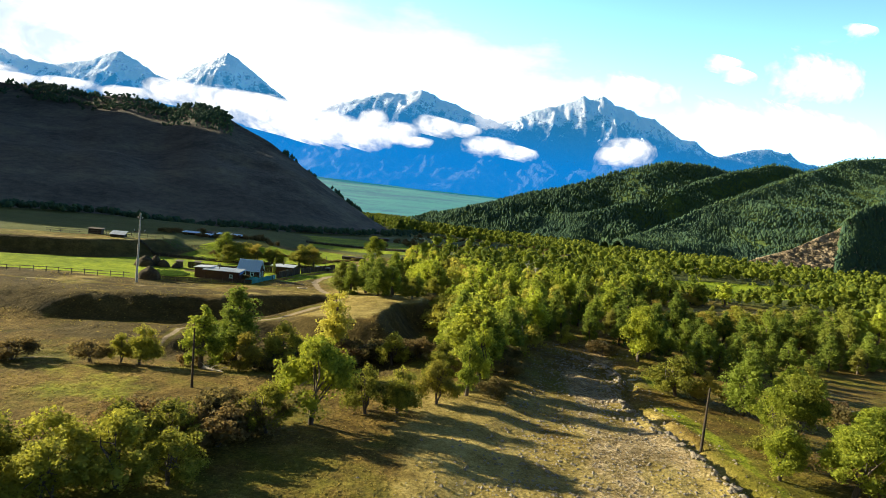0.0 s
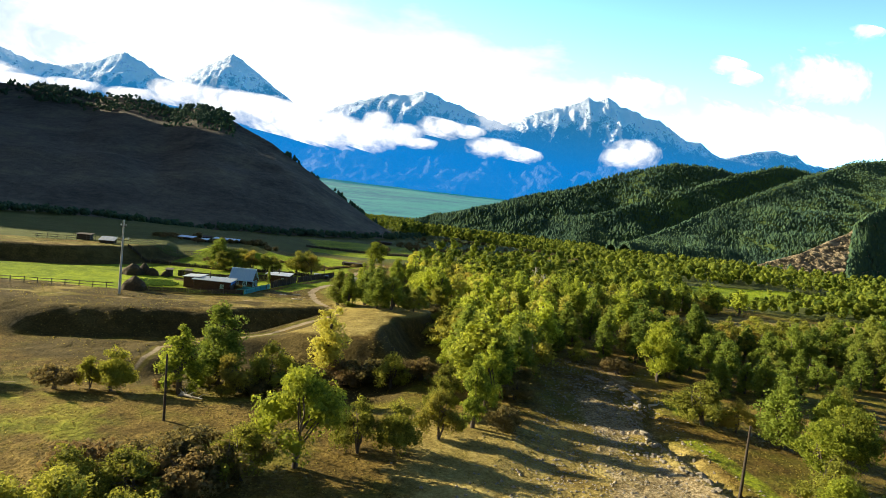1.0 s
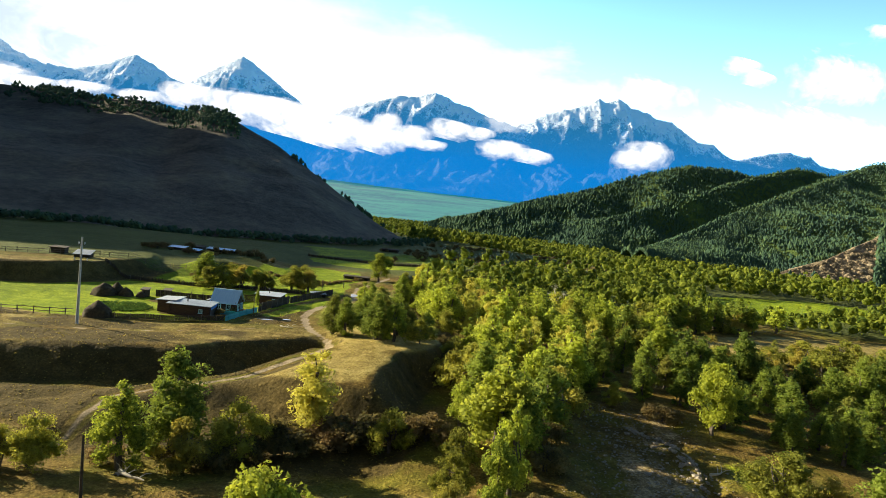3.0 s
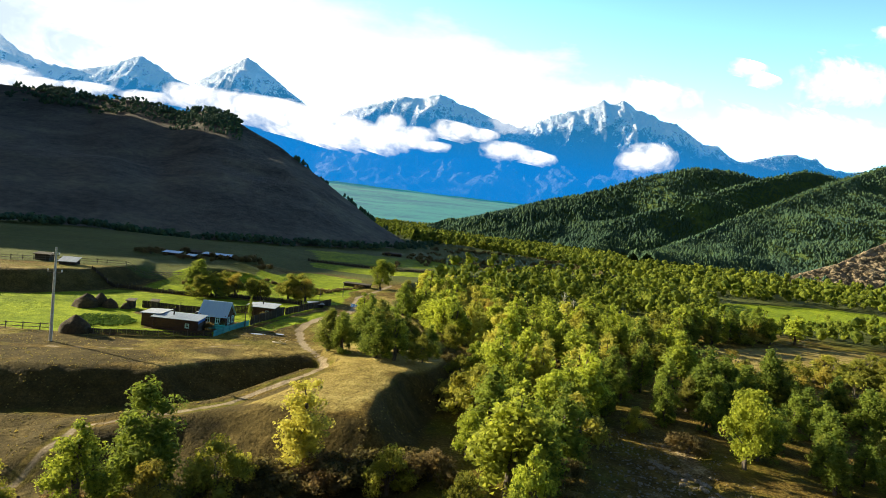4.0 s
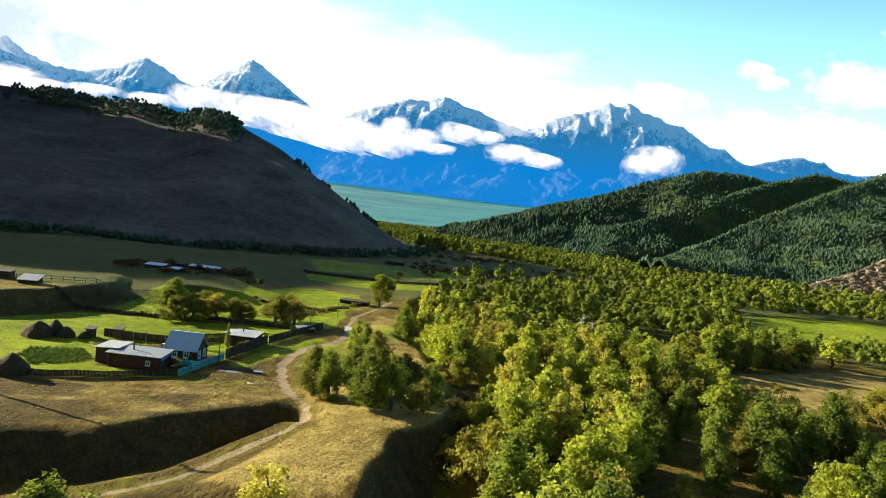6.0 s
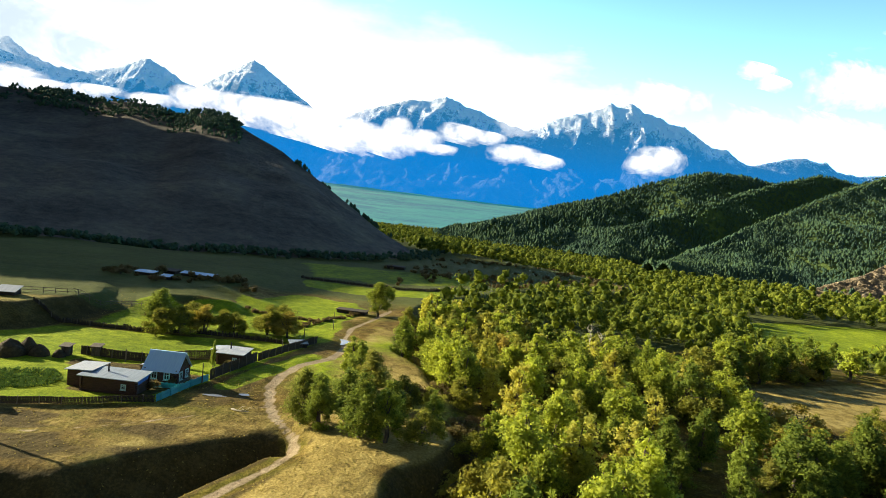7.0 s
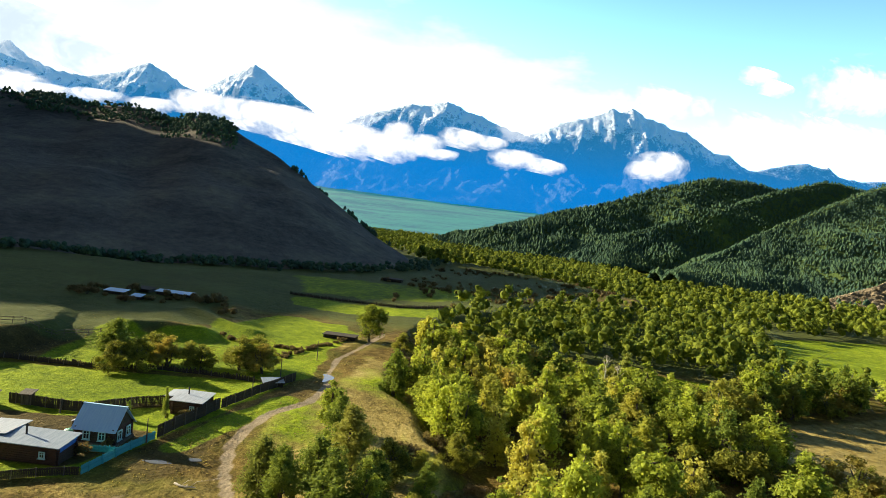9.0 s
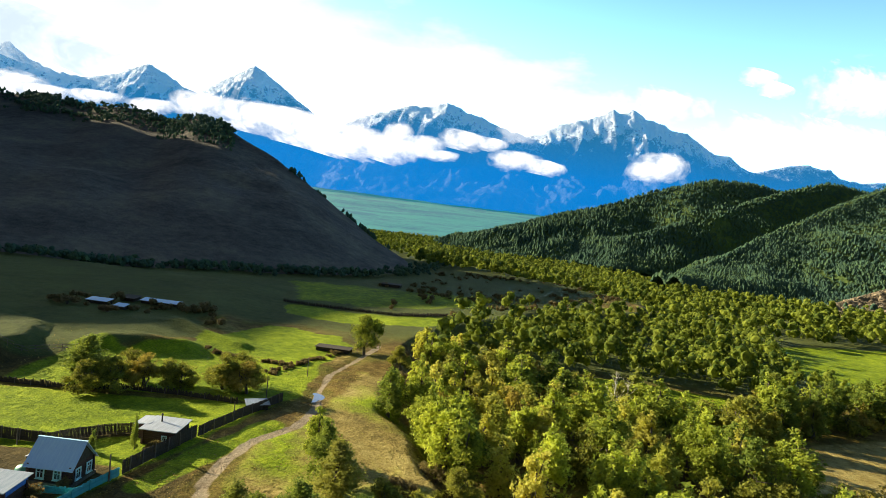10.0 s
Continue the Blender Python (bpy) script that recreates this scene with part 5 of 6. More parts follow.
def add_window(parent, x, y, z, turn, w=0.8, h=1.05):
    """A framed window on a wall: frame, mullion, pane, sill."""
    win = new("window")
    win.parent = parent
    win.matrix_basis = pose(x, y, z, 0, 0, turn)
    bm = bmesh.new()
    for sx in (-1, 1):
        add_box(bm, sx * w / 2, 0, 0, 0.14, 0.1, h + 0.14)
    for sz in (-1, 1):
        add_box(bm, 0, 0, sz * h / 2, w, 0.1, 0.14)
    add_box(bm, 0, 0.01, 0, 0.06, 0.07, h)
    add_box(bm, 0, 0.01, h * 0.14, w, 0.065, 0.05)
    me = finish("frame", bm, M_FRAME)
    bm = bmesh.new()
    add_box(bm, 0, 0.03, 0, w, 0.02, h)
    pane = finish("pane", bm, M_GLASS)
    bm = bmesh.new()
    add_box(bm, 0, -0.06, -h / 2 - 0.1, w + 0.3, 0.16, 0.06)
    sill = finish("sill", bm, M_FRAME)
    for nm, mesh in (("frame", me), ("pane", pane), ("sill", sill)):
        p = new(nm, mesh)
        p.parent = win
    return win


def build_house(x, y, turn):
    w, d, wall, ridge = 5.0, 4.0, 2.35, 4.5
    house = thing("log_house", x, y, turn, "small dark red log house with blue metal roof", "house")
    part("wall", log_walls(w, d, wall), M_LOG, house)
    for sx in (-1, 1):
        bm = bmesh.new()
        a = [(sx * (w / 2 - 0.05), -d / 2, wall), (sx * (w / 2 - 0.05), d / 2, wall), (sx * (w / 2 - 0.05), 0, ridge - 0.12)]
        vs = [bm.verts.new(p) for p in a] + [bm.verts.new((p[0] - sx * 0.12, p[1], p[2])) for p in a]
        for q in ((0, 1, 2), (5, 4, 3), (0, 3, 4, 1), (1, 4, 5, 2), (2, 5, 3, 0)):
            bm.faces.new([vs[i] for i in q])
        part("gable", bm, M_DARK_WOOD, house, "dark plank gable")
    for nm, sy in (("roof", -1), ("roof", 1)):
        bm = bmesh.new()
        e = d / 2 + 0.38
        ez = ridge - (ridge - wall) * e / (d / 2)
        add_poly(bm, [(-w / 2 - 0.35, sy * e, ez + 0.06), (w / 2 + 0.35, sy * e, ez + 0.06), (w / 2 + 0.35, sy * 0.005, ridge + 0.06), (-w / 2 - 0.35, sy * 0.005, ridge + 0.06)], 0.07)
        part(nm, bm, M_BLUE_TIN, house, "blue-grey ribbed metal roof slope")
    bm = bmesh.new()
    add_box(bm, 0, 0, ridge + 0.1, w + 0.74, 0.3, 0.06)
    part("ridge_cap", bm, M_BLUE_TIN, house)
    for xx in (-0.95, 1.0):
        add_window(house, xx, -d / 2 - 0.14, 1.35, 0)
    for yy in (-1.0, 0.95):
        add_window(house, w / 2 + 0.14, yy, 1.3, 90, 0.85, 1.15)
    bm = bmesh.new()
    add_box(bm, 0, 0, 0.15, w + 0.5, d + 0.5, 0.5)
    part("plinth", bm, M_OLD_WOOD, house)
    # lean-to porch at the back corner
    bm = bmesh.new()
    add_poly(bm, [(-w / 2 - 1.9, 0.1, 2.0), (-w / 2 - 0.2, 0.1, 2.35), (-w / 2 - 0.2, 2.2, 2.35), (-w / 2 - 1.9, 2.2, 2.0)], 0.06)
    part("porch_roof", bm, M_PALE_TIN, house, "pale metal porch roof")
    for yy in (0.25, 2.05):
        bm = bmesh.new()
        add_box(bm, -w / 2 - 1.75, yy, 0.95, 0.12, 0.12, 2.05)
        part("porch_post", bm, M_OLD_WOOD, house)
    return house


def build_shed(name, x, y, turn, w, d, h0, h1, label, roof_mat, wall_mat, window=None, pipe=None, lean=None, side_mat=None):
    """A low building under a single-pitch roof that rises from front (h0) to back (h1)."""
    ob = thing(name, x, y, turn, label, "shed")
    if name == "dark_shed":
        bm = bmesh.new()
        add_box(bm, 0, 0, h0 / 2, w, d, h0)
    else:
        bm = log_walls(w, d, h0 - 0.05)
    part("wall", bm, wall_mat, ob)
    bm = bmesh.new()
    for sx in (-1, 1):
        add_poly(bm, [(sx * w / 2 - 0.08, -d / 2, h0), (sx * w / 2 + 0.08, -d / 2, h0), (sx * w / 2 + 0.08, d / 2, h1), (sx * w / 2 - 0.08, d / 2, h1)], h0 * 0.35)
    add_box(bm, 0, d / 2, (h0 + h1) / 2 - 0.1, w, 0.14, h1 - h0 + 0.3)
    part("side_boards", bm, side_mat or M_DARK_WOOD, ob)
    bm = bmesh.new()
    o = 0.4
    k = (h1 - h0) / d * o
    add_poly(bm, [(-w / 2 - o, -d / 2 - o, h0 - k + 0.12), (w / 2 + o, -d / 2 - o, h0 - k + 0.12), (w / 2 + o, d / 2 + o, h1 + k + 0.12), (-w / 2 - o, d / 2 + o, h1 + k + 0.12)], 0.1)
    part("roof", bm, roof_mat, ob, "pale sheet roof with a few stains")
    if window is not None:
        for xx in window:
            add_window(ob, xx, -d / 2 - 0.15, h0 * 0.52, 0, 0.6, 0.65)
    if pipe:
        px, py = pipe
        v, f = tube([(px, py, h0 - 0.2), (px, py, h1 + 1.05)], [0.11, 0.11], 10)
        v2, f2 = tube([(px, py, h1 + 1.0), (px, py, h1 + 1.2)], [0.17, 0.04], 10)
        vv, ff = merge([(v, f), (v2, f2)])
        part("stove_pipe", mesh_np("stove_pipe", [tuple(q) for q in vv], ff, M_PIPE, True), None, ob, "sooty iron stove pipe")
    if lean:
        lx, ly, lw, ld, lh = lean
        bm = bmesh.new()
        add_box(bm, lx, ly, lh / 2, lw, ld, lh)
        part("annex", bm, wall_mat, ob)
        bm = bmesh.new()
        add_poly(bm, [(lx - lw / 2 - 0.3, ly - ld / 2 - 0.3, lh + 0.12), (lx + lw / 2 + 0.2, ly - ld / 2 - 0.3, lh + 0.3), (lx + lw / 2 + 0.2, ly + ld / 2 + 0.3, lh + 0.42), (lx - lw / 2 - 0.3, ly + ld / 2 + 0.3, lh + 0.24)], 0.1)
        part("annex_roof", bm, M_PALE_TIN, ob)
    return ob


def along_line(pts, step):
    """Places every step metres along a plan line, with the heading there."""
    out = []
    for (ax, ay), (bx, by) in zip(pts[:-1], pts[1:]):
        length = math.hypot(bx - ax, by - ay)
        n = max(1, round(length / step))
        for i in range(n):
            k = (i + 0.5) / n
            out.append((ax + (bx - ax) * k, ay + (by - ay) * k, math.atan2(by - ay, bx - ax), length / n))
    return out


def build_fence(name, pts, label, mat, height, style, seed, post_mat=None, group=""):
    """style: board (upright boards), rail (posts and rails), pole (rough uprights)."""
    rng = np.random.RandomState(seed)
    base = thing(name, pts[0][0], pts[0][1], 0, label, "fence", group, 0.0)
    ox, oy = pts[0]
    post_step = {"board": 2.4, "rail": 2.3, "pole": 2.5}[style]
    bm = bmesh.new()
    add_box(bm, 0, 0, (height + 0.15) / 2 - 0.25, 0.13, 0.13, height + 0.65, 0, 0.85)
    post_me = finish("post", bm, post_mat or M_OLD_WOOD)
    for x, y, a, ln in along_line(pts, post_step):
        p = new("post", post_me)
        p.parent = base
        p.matrix_basis = pose(x - ox, y - oy, ground_z(x, y), rng.normal() * 2, rng.normal() * 2, math.degrees(a))
        for hz in ((0.3, 0.85) if style == "board" else (0.45, 0.95) if style == "rail" else (0.6,)):
            bm = bmesh.new()
            add_box(bm, 0, 0.07, 0, ln + 0.1, 0.05, 0.1)
            r = new("rail", finish("rail", bm, mat))
            r.parent = base
            slope = math.degrees(math.atan2(ground_z(x + math.cos(a), y + math.sin(a)) - ground_z(x - math.cos(a), y - math.sin(a)), 2))
            r.matrix_basis = pose(x - ox, y - oy, ground_z(x, y) + hz * height, 0, -slope + rng.normal() * 0.6, math.degrees(a))
    if style != "rail":
        width = 0.16 if style == "board" else 0.2
        variants = []
        for k in range(4):
            bm = bmesh.new()
            hh = height * (1 + (0.03 if style == "board" else 0.16) * rng.normal())
            add_box(bm, 0, 0, hh / 2, width * 0.88, 0.03 if style == "board" else 0.1, hh, 0, 1.0 if style == "board" else 0.7)
            variants.append(finish("slat", bm, mat))
        for x, y, a, ln in along_line(pts, width):
            p = new("slat", variants[rng.randint(4)])
            p.parent = base
            lean = 0.6 if style == "board" else 3.0
            p.matrix_basis = pose(x - ox + math.sin(a) * -0.08, y - oy + math.cos(a) * 0.08, ground_z(x, y) + 0.02, rng.normal() * lean, rng.normal() * lean, math.degrees(a))
    return base


def build_pole(name, x, y, height, radius, label, mat, arms=(), lean=(0, 0), stub=False):
    ob = thing(name, x, y, 0, label, "utility pole", "utility poles")
    ob.matrix_basis = ob.matrix_basis @ pose(0, 0, 0, lean[0], lean[1], 0)
    v, f = tube([(0, 0, -0.6), (0, 0, height * 0.5), (0, 0, height)], [radius * 1.25, radius, radius * 0.72], 10)
    part("shaft", mesh_np("shaft", [tuple(q) for q in v], f, mat, True), None, ob)
    for az, half, tilt in arms:
        bm = bmesh.new()
        add_box(bm, 0, 0, az, half * 2, 0.12, 0.12)
        arm = part("crossarm", bm, M_DARK_WOOD, ob)
        for sx in (-1, 1):
            v, f = tube([(sx * half * 0.92, 0, az + 0.05), (sx * half * 0.92, 0, az + 0.2), (sx * half * 0.92, 0, az + 0.24), (sx * half * 0.92, 0, az + 0.5)], [0.04, 0.04, 0.13, 0.09], 8)
            part("insulator", mesh_np("insulator", [tuple(q) for q in v], f, M_PORCELAIN, True), None, arm, "white porcelain insulator")
    if stub:
        bm = bmesh.new()
        add_box(bm, radius * 1.8, 0, 1.2, 0.24, 0.26, 3.4)
        part("stub", bm, M_CONCRETE, ob, "concrete stub strapped to the pole")
    return ob


def build_haystack(x, y, w, d, h, seed, label):
    """A slumped heap of old hay with tufts."""
    nu, nv = 36, 16
    a, v = np.meshgrid(np.linspace(0, 2 * np.pi, nu), np.linspace(0, 1, nv), indexing="ij")
    r = np.cos(v * np.pi / 2) ** 0.75
    px, py, pz = r * np.cos(a) * w / 2, r * np.sin(a) * d / 2, v * h - 0.15
    k = 1 + 0.2 * value_noise(px + seed * 9, py + 0.8 * pz, 1.5, seed, 4)
    ob = thing("haystack", x, y, 0, label, "haystack", "haystacks")
    body = mesh_np("body", np.stack([px * k, py * k, pz * (0.35 + 0.65 * k)], -1).reshape(-1, 3), grid_faces(nu, nv), M_HAY, True)
    part("body", body, None, ob)
    return ob


build_house(-38.7, 143.0, -2)
build_shed("barn", -43.1, 136.3, -3, 8.0, 3.3, 2.1, 2.45, "long low log barn with pale sheet roof", M_GREY_TIN, M_LOG, (2.3,), (-1.2, 0.3), (-5.0, 1.5, 3.6, 3.8, 2.3), M_BLUE_PAINT)
build_shed("shed", -32.9, 156.2, -3, 4.3, 3.9, 2.0, 2.25, "square log shed with pale sheet roof", M_PALE_TIN, M_LOG, (0.9,), (-0.9, 0.6), (-3.0, 0.9, 1.7, 2.4, 1.95))
build_shed("lean_to", -25.6, 173.2, 24, 3.0, 1.8, 0.9, 1.1, "low weathered shelter beside the lane wall", M_GREY_TIN, M_DARK_WOOD)
build_shed("ruined_shed", -86.5, 175, 10, 3.4, 2.6, 0.8, 1.5, "half collapsed dark shed with white roof sheet", M_PALE_TIN, M_DARK_WOOD)
build_shed("dark_shed", -94.5, 178, 5, 3.4, 2.0, 1.5, 1.7, "small dark wooden shed on the upper meadow", M_DARK_WOOD, M_DARK_WOOD)
for fx, fy, fw, fd, fm, lab in ((-88, 236.5, 5.6, 2.2, M_BLUE_TIN, "far farm building with blue metal roof"), (-79.6, 231.6, 2.6, 1.6, M_BLUE_TIN, "small far outbuilding with blue roof"),
                                (-74.5, 243.5, 11, 1.9, M_BLUE_TIN, "long far farm building with blue roof"), (-84, 245, 4, 3, M_DARK_WOOD, "far farm building with dark roof")):
    build_shed("farm_building", fx, fy, -8, fw, fd, 0.9, 1.25, lab, fm, M_DARK_WOOD)
build_shed("log_pen", -21.5, 220.5, -8, 8.0, 2.6, 0.9, 1.0, "long low dark log animal pen", M_DARK_WOOD, M_DARK_WOOD)
build_shed("log_pen", -20.5, 372, -8, 9.0, 3.6, 1.4, 1.6, "long low dark log animal pen", M_DARK_WOOD, M_DARK_WOOD)
for px, py, lab in ((-59.0, 150.8, "small pale plank outhouse by the yard"), (-55.0, 152.6, "small grey well house by the yard")):
    build_shed("outhouse", px, py, 4, 1.0, 1.0, 1.6, 1.75, lab, M_OLD_WOOD, M_OLD_WOOD)

build_fence("painted_fence", [(-35.6, 133.2), (-34.4, 139.5), (-32.9, 144.8)], "turquoise painted board fence along the lane", M_CYAN, 1.05, "board", 1, M_CYAN)
build_fence("painted_fence", [(-40.0, 138.9), (-37.2, 139.2), (-34.6, 139.4)], "turquoise painted board fence before the house", M_CYAN, 0.8, "board", 2, M_CYAN)
build_fence("plank_fence", [(-32.8, 145.2), (-31.2, 151.5), (-29.4, 158.3)], "dark weathered plank fence along the lane", M_DARK_WOOD, 1.75, "board", 3)
build_fence("plank_fence", [(-29.3, 158.6), (-26.7, 167.0), (-22.6, 178.0)], "leaning dark plank fence along the lane", M_DARK_WOOD, 1.5, "board", 4)
build_fence("plank_fence", [(-57.5, 152.2), (-51, 152.0), (-45.5, 151.5), (-41, 156.5), (-36.5, 158.2)], "tall dark plank fence behind the yard", M_DARK_WOOD, 1.5, "board", 5)
build_fence("wattle_fence", [(-54.5, 126.6), (-49.5, 127.6), (-44.8, 129.2), (-38.5, 132.0), (-35.8, 133.0)], "low dark board fence round the garden", M_DARK_WOOD, 0.95, "board", 6)
build_fence("rail_fence", [(-110, 119), (-84.4, 121.6), (-70, 124.2), (-60.0, 125.9)], "grey post and rail pasture fence", M_OLD_WOOD, 1.15, "rail", 7)
build_fence("rail_fence", [(-106, 172.5), (-92, 176.5), (-76, 184), (-66, 192)], "grey post and rail pasture fence", M_OLD_WOOD, 1.15, "rail", 8)
build_fence("wattle_fence", [(-80, 173.0), (-56.5, 173.6), (-48, 176.8), (-29.1, 174.2)], "low dark brush fence between green fields", M_DARK_WOOD, 0.85, "pole", 9)

build_fence("wattle_fence", [(-52, 288.5), (-31, 285.5), (-11, 283.5), (7, 294)], "low dark brush fence beyond the green strip", M_DARK_WOOD, 0.9, "pole", 10)

build_pole("power_pole", -55.66, 119.6, 14.5, 0.2, "tall pale concrete power pole with crossarms", M_CONCRETE, ((10.6, 1.15, 0), (13.2, 0.5, 0)))
build_pole("wooden_pole", -24.73, 67.4, 7.4, 0.13, "dark wooden pole on the meadow", M_DARK_WOOD, (), (0, -1))
build_pole("wooden_pole", 36.3, 60.3, 7.6, 0.14, "dark wooden pole leaning beside gravel bed", M_DARK_WOOD, (), (0, 1.5))
for px, py, ph in ((-25.6, 178.3, 4.0), (-22.3, 195.2, 4.2), (-27.1, 166.4, 3.0), (-33.3, 143.2, 3.2), (-49, 150.5, 2.2)):
    build_pole("wooden_pole", px, py, ph, 0.08, "thin grey wooden pole beside the lane", M_OLD_WOOD)

build_haystack(-56.2, 126.8, 4.6, 4.0, 3.0, 1, "rounded heap of old dark hay")
for hx, hy, hw, hh in ((-66.5, 148.0, 5.6, 2.7), (-62.4, 149.0, 3.6, 2.0), (-64.5, 149.6, 3.4, 2.9), (-59.4, 149.4, 2.2, 1.4)):
    build_haystack(hx, hy, hw, hw * 0.8, hh, int(hw * 7), "dark hay heap by the field edge")


def build_vegetable_bed():
    """Rows of low dark leaves in the pasture."""
    rng = np.random.RandomState(29)
    bed = [(-61.7, 135.9), (-61.8, 139.9), (-55.5, 142.1), (-51.3, 137.7), (-52.0, 133.7), (-57.0, 131.8)]
    vs, fs, o = [], [], 0
    for row in np.arange(131, 143, 0.8):
        for x in np.arange(-63, -50, 0.62):
            px, py = x + 0.12 * rng.normal(), row + 0.3 * (x + 57) + 0.12 * rng.normal()
            if poly_dist(np.array([px]), np.array([py]), bed)[0] < 0 or rng.rand() < 0.08:
                continue
            v, f = crown_arrays(rng, [(0, 0, 0.14, 0.3), (0.1, 0.1, 0.26, 0.2)], 34, 0.12)
            vs.append(v + np.array([px, py, ground_z(px, py)]))
            fs.append(f + o)
            o += len(v)
    tagged(new("vegetable_bed", mesh_np("vegetable_bed", np.concatenate(vs), np.concatenate(fs), M_BED)), "dark green rows of low vegetables in grass", "vegetables", kind="stuff")


M_BED = leaf_mat("vegetable_leaves", (0.018, 0.045, 0.01), (0.075, 0.14, 0.028), (0.1, 0.12, 0.03), 0.0)
build_vegetable_bed()
build_haystack(-41.5, 146.0, 2.0, 1.6, 1.0, 31, "small brown heap in the yard")


def build_tarp(x, y):
    nu, nv = 24, 10
    a, v = np.meshgrid(np.linspace(0, 2 * np.pi, nu), np.linspace(0, 1, nv), indexing="ij")
    r = np.sqrt(1 - v ** 2)
    px, py, pz = 1.3 * r * np.cos(a), 0.8 * r * np.sin(a), 0.95 * v - 0.05
    pz = pz * (1 + 0.2 * value_noise(px, py, 0.6, 3, 2))
    ob = new("tarpaulin_heap", mesh_np("tarpaulin_heap", np.stack([px, py, pz], -1).reshape(-1, 3), grid_faces(nu, nv), M_TARP, True))
    ob.location = (x, y, ground_z(x, y))
    tagged(ob, "heap under a green tarpaulin by the house", "tarpaulin")


build_tarp(-43.0, 143.5)


def build_puddle(name, x, y, w, d, seed, label):
    n = 28
    rng = np.random.RandomState(seed)
    bm = bmesh.new()
    k = 1 + 0.25 * np.sin(np.arange(n) * 0.9 + seed) * rng.rand(n)
    zz = ground_z(x, y) + 0.03
    pts = [(x + w * k[i] * math.cos(2 * math.pi * i / n), y + d * k[i] * math.sin(2 * math.pi * i / n), zz) for i in range(n)]
    add_poly(bm, pts, 0.3)
    tagged(new(name, finish(name, bm, M_WATER)), label, "puddle")


build_puddle("puddle", -18.2, 182.5, 1.9, 2.6, 1, "flat muddy puddle on the dirt road")
build_puddle("puddle", -29.5, 138.2, 1.7, 0.5, 2, "narrow muddy puddle on the lane")
build_puddle("puddle", -25.6, 139.8, 0.8, 0.5, 3, "small muddy puddle on the lane")


def build_fallen_log(x, y, turn, length, r):
    rng = np.random.RandomState(int(length * 10))
    pts = [(length * (k - 0.5), 0.3 * math.sin(k * 4 + length), r * 0.7 + 0.1 * rng.rand()) for k in np.linspace(0, 1, 6)]
    a = tube(pts, [r * (1.2 - 0.8 * k) for k in np.linspace(0, 1, 6)], 8)
    parts = [a]
    for k in (2, 3, 4):
        b = Vector(pts[k])
        parts.append(tube([b, b + Vector((0.5, 0.4 * (-1) ** k, 0.5)), b + Vector((0.9, 0.8 * (-1) ** k, 0.55))], [r * 0.4, r * 0.25, r * 0.08], 5))
    v, f = merge(parts)
    ob = new("fallen_log", mesh_np("fallen_log", [tuple(q) for q in v], f, M_PALE_LOG, True))
    ob.matrix_basis = Matrix.Translation((x, y, ground_z(x, y))) @ Matrix.Rotation(radians(turn), 4, "Z")
    tagged(ob, "pale barkless fallen log on the grass", "log", "fallen logs")


build_fallen_log(-25.5, 77.5, -35, 3.6, 0.2)
build_fallen_log(-27.0, 78.6, 100, 1.8, 0.22)
build_fallen_log(39.5, 91, 35, 2.6, 0.15)
build_fallen_log(-24, 133, -10, 2.6, 0.12)


def build_dead_tree(x, y, height, seed):
    """A bare pale tree: trunk with forking limbs and twigs, no leaves."""
    rng = np.random.RandomState(seed)
    ob = thing("dead_tree", x, y, 0, "bare pale dead tree among green crowns", "tree")
    parts = [tube([(0, 0, -0.4), (0.1, 0, height * 0.5), (0.0, 0.15, height)], [0.17, 0.11, 0.03], 7)]
    limbs = []
    for i in range(16):
        z0 = height * (0.3 + 0.62 * rng.rand())
        an, ln = rng.rand() * 6.28, height * (0.16 + 0.2 * rng.rand()) * (1.2 - z0 / height)
        a = Vector((0.05, 0.02, z0))
        b = a + Vector((math.cos(an) * ln * 0.6, math.sin(an) * ln * 0.6, ln * 0.55))
        c = b + Vector((math.cos(an + 0.3) * ln * 0.5, math.sin(an + 0.3) * ln * 0.5, ln * 0.6))
        limbs.append(tube([a, b, c], [0.06, 0.04, 0.012], 5))
        for j in range(4):
            t = b.lerp(c, rng.rand())
            limbs.append(tube([t, t + Vector((rng.normal() * 0.5, rng.normal() * 0.5, 0.3 + 0.5 * rng.rand()))], [0.022, 0.006], 4))
    v, f = merge(parts)
    part("trunk", mesh_np("trunk", [tuple(q) for q in v], f, M_PALE_LOG, True), None, ob)
    v, f = merge(limbs)
    part("branches", mesh_np("branches", [tuple(q) for q in v], f, M_PALE_LOG, True), None, ob)


build_dead_tree(40.2, 197.5, 11.5, 5)
build_dead_tree(43.5, 199.5, 9.0, 6)


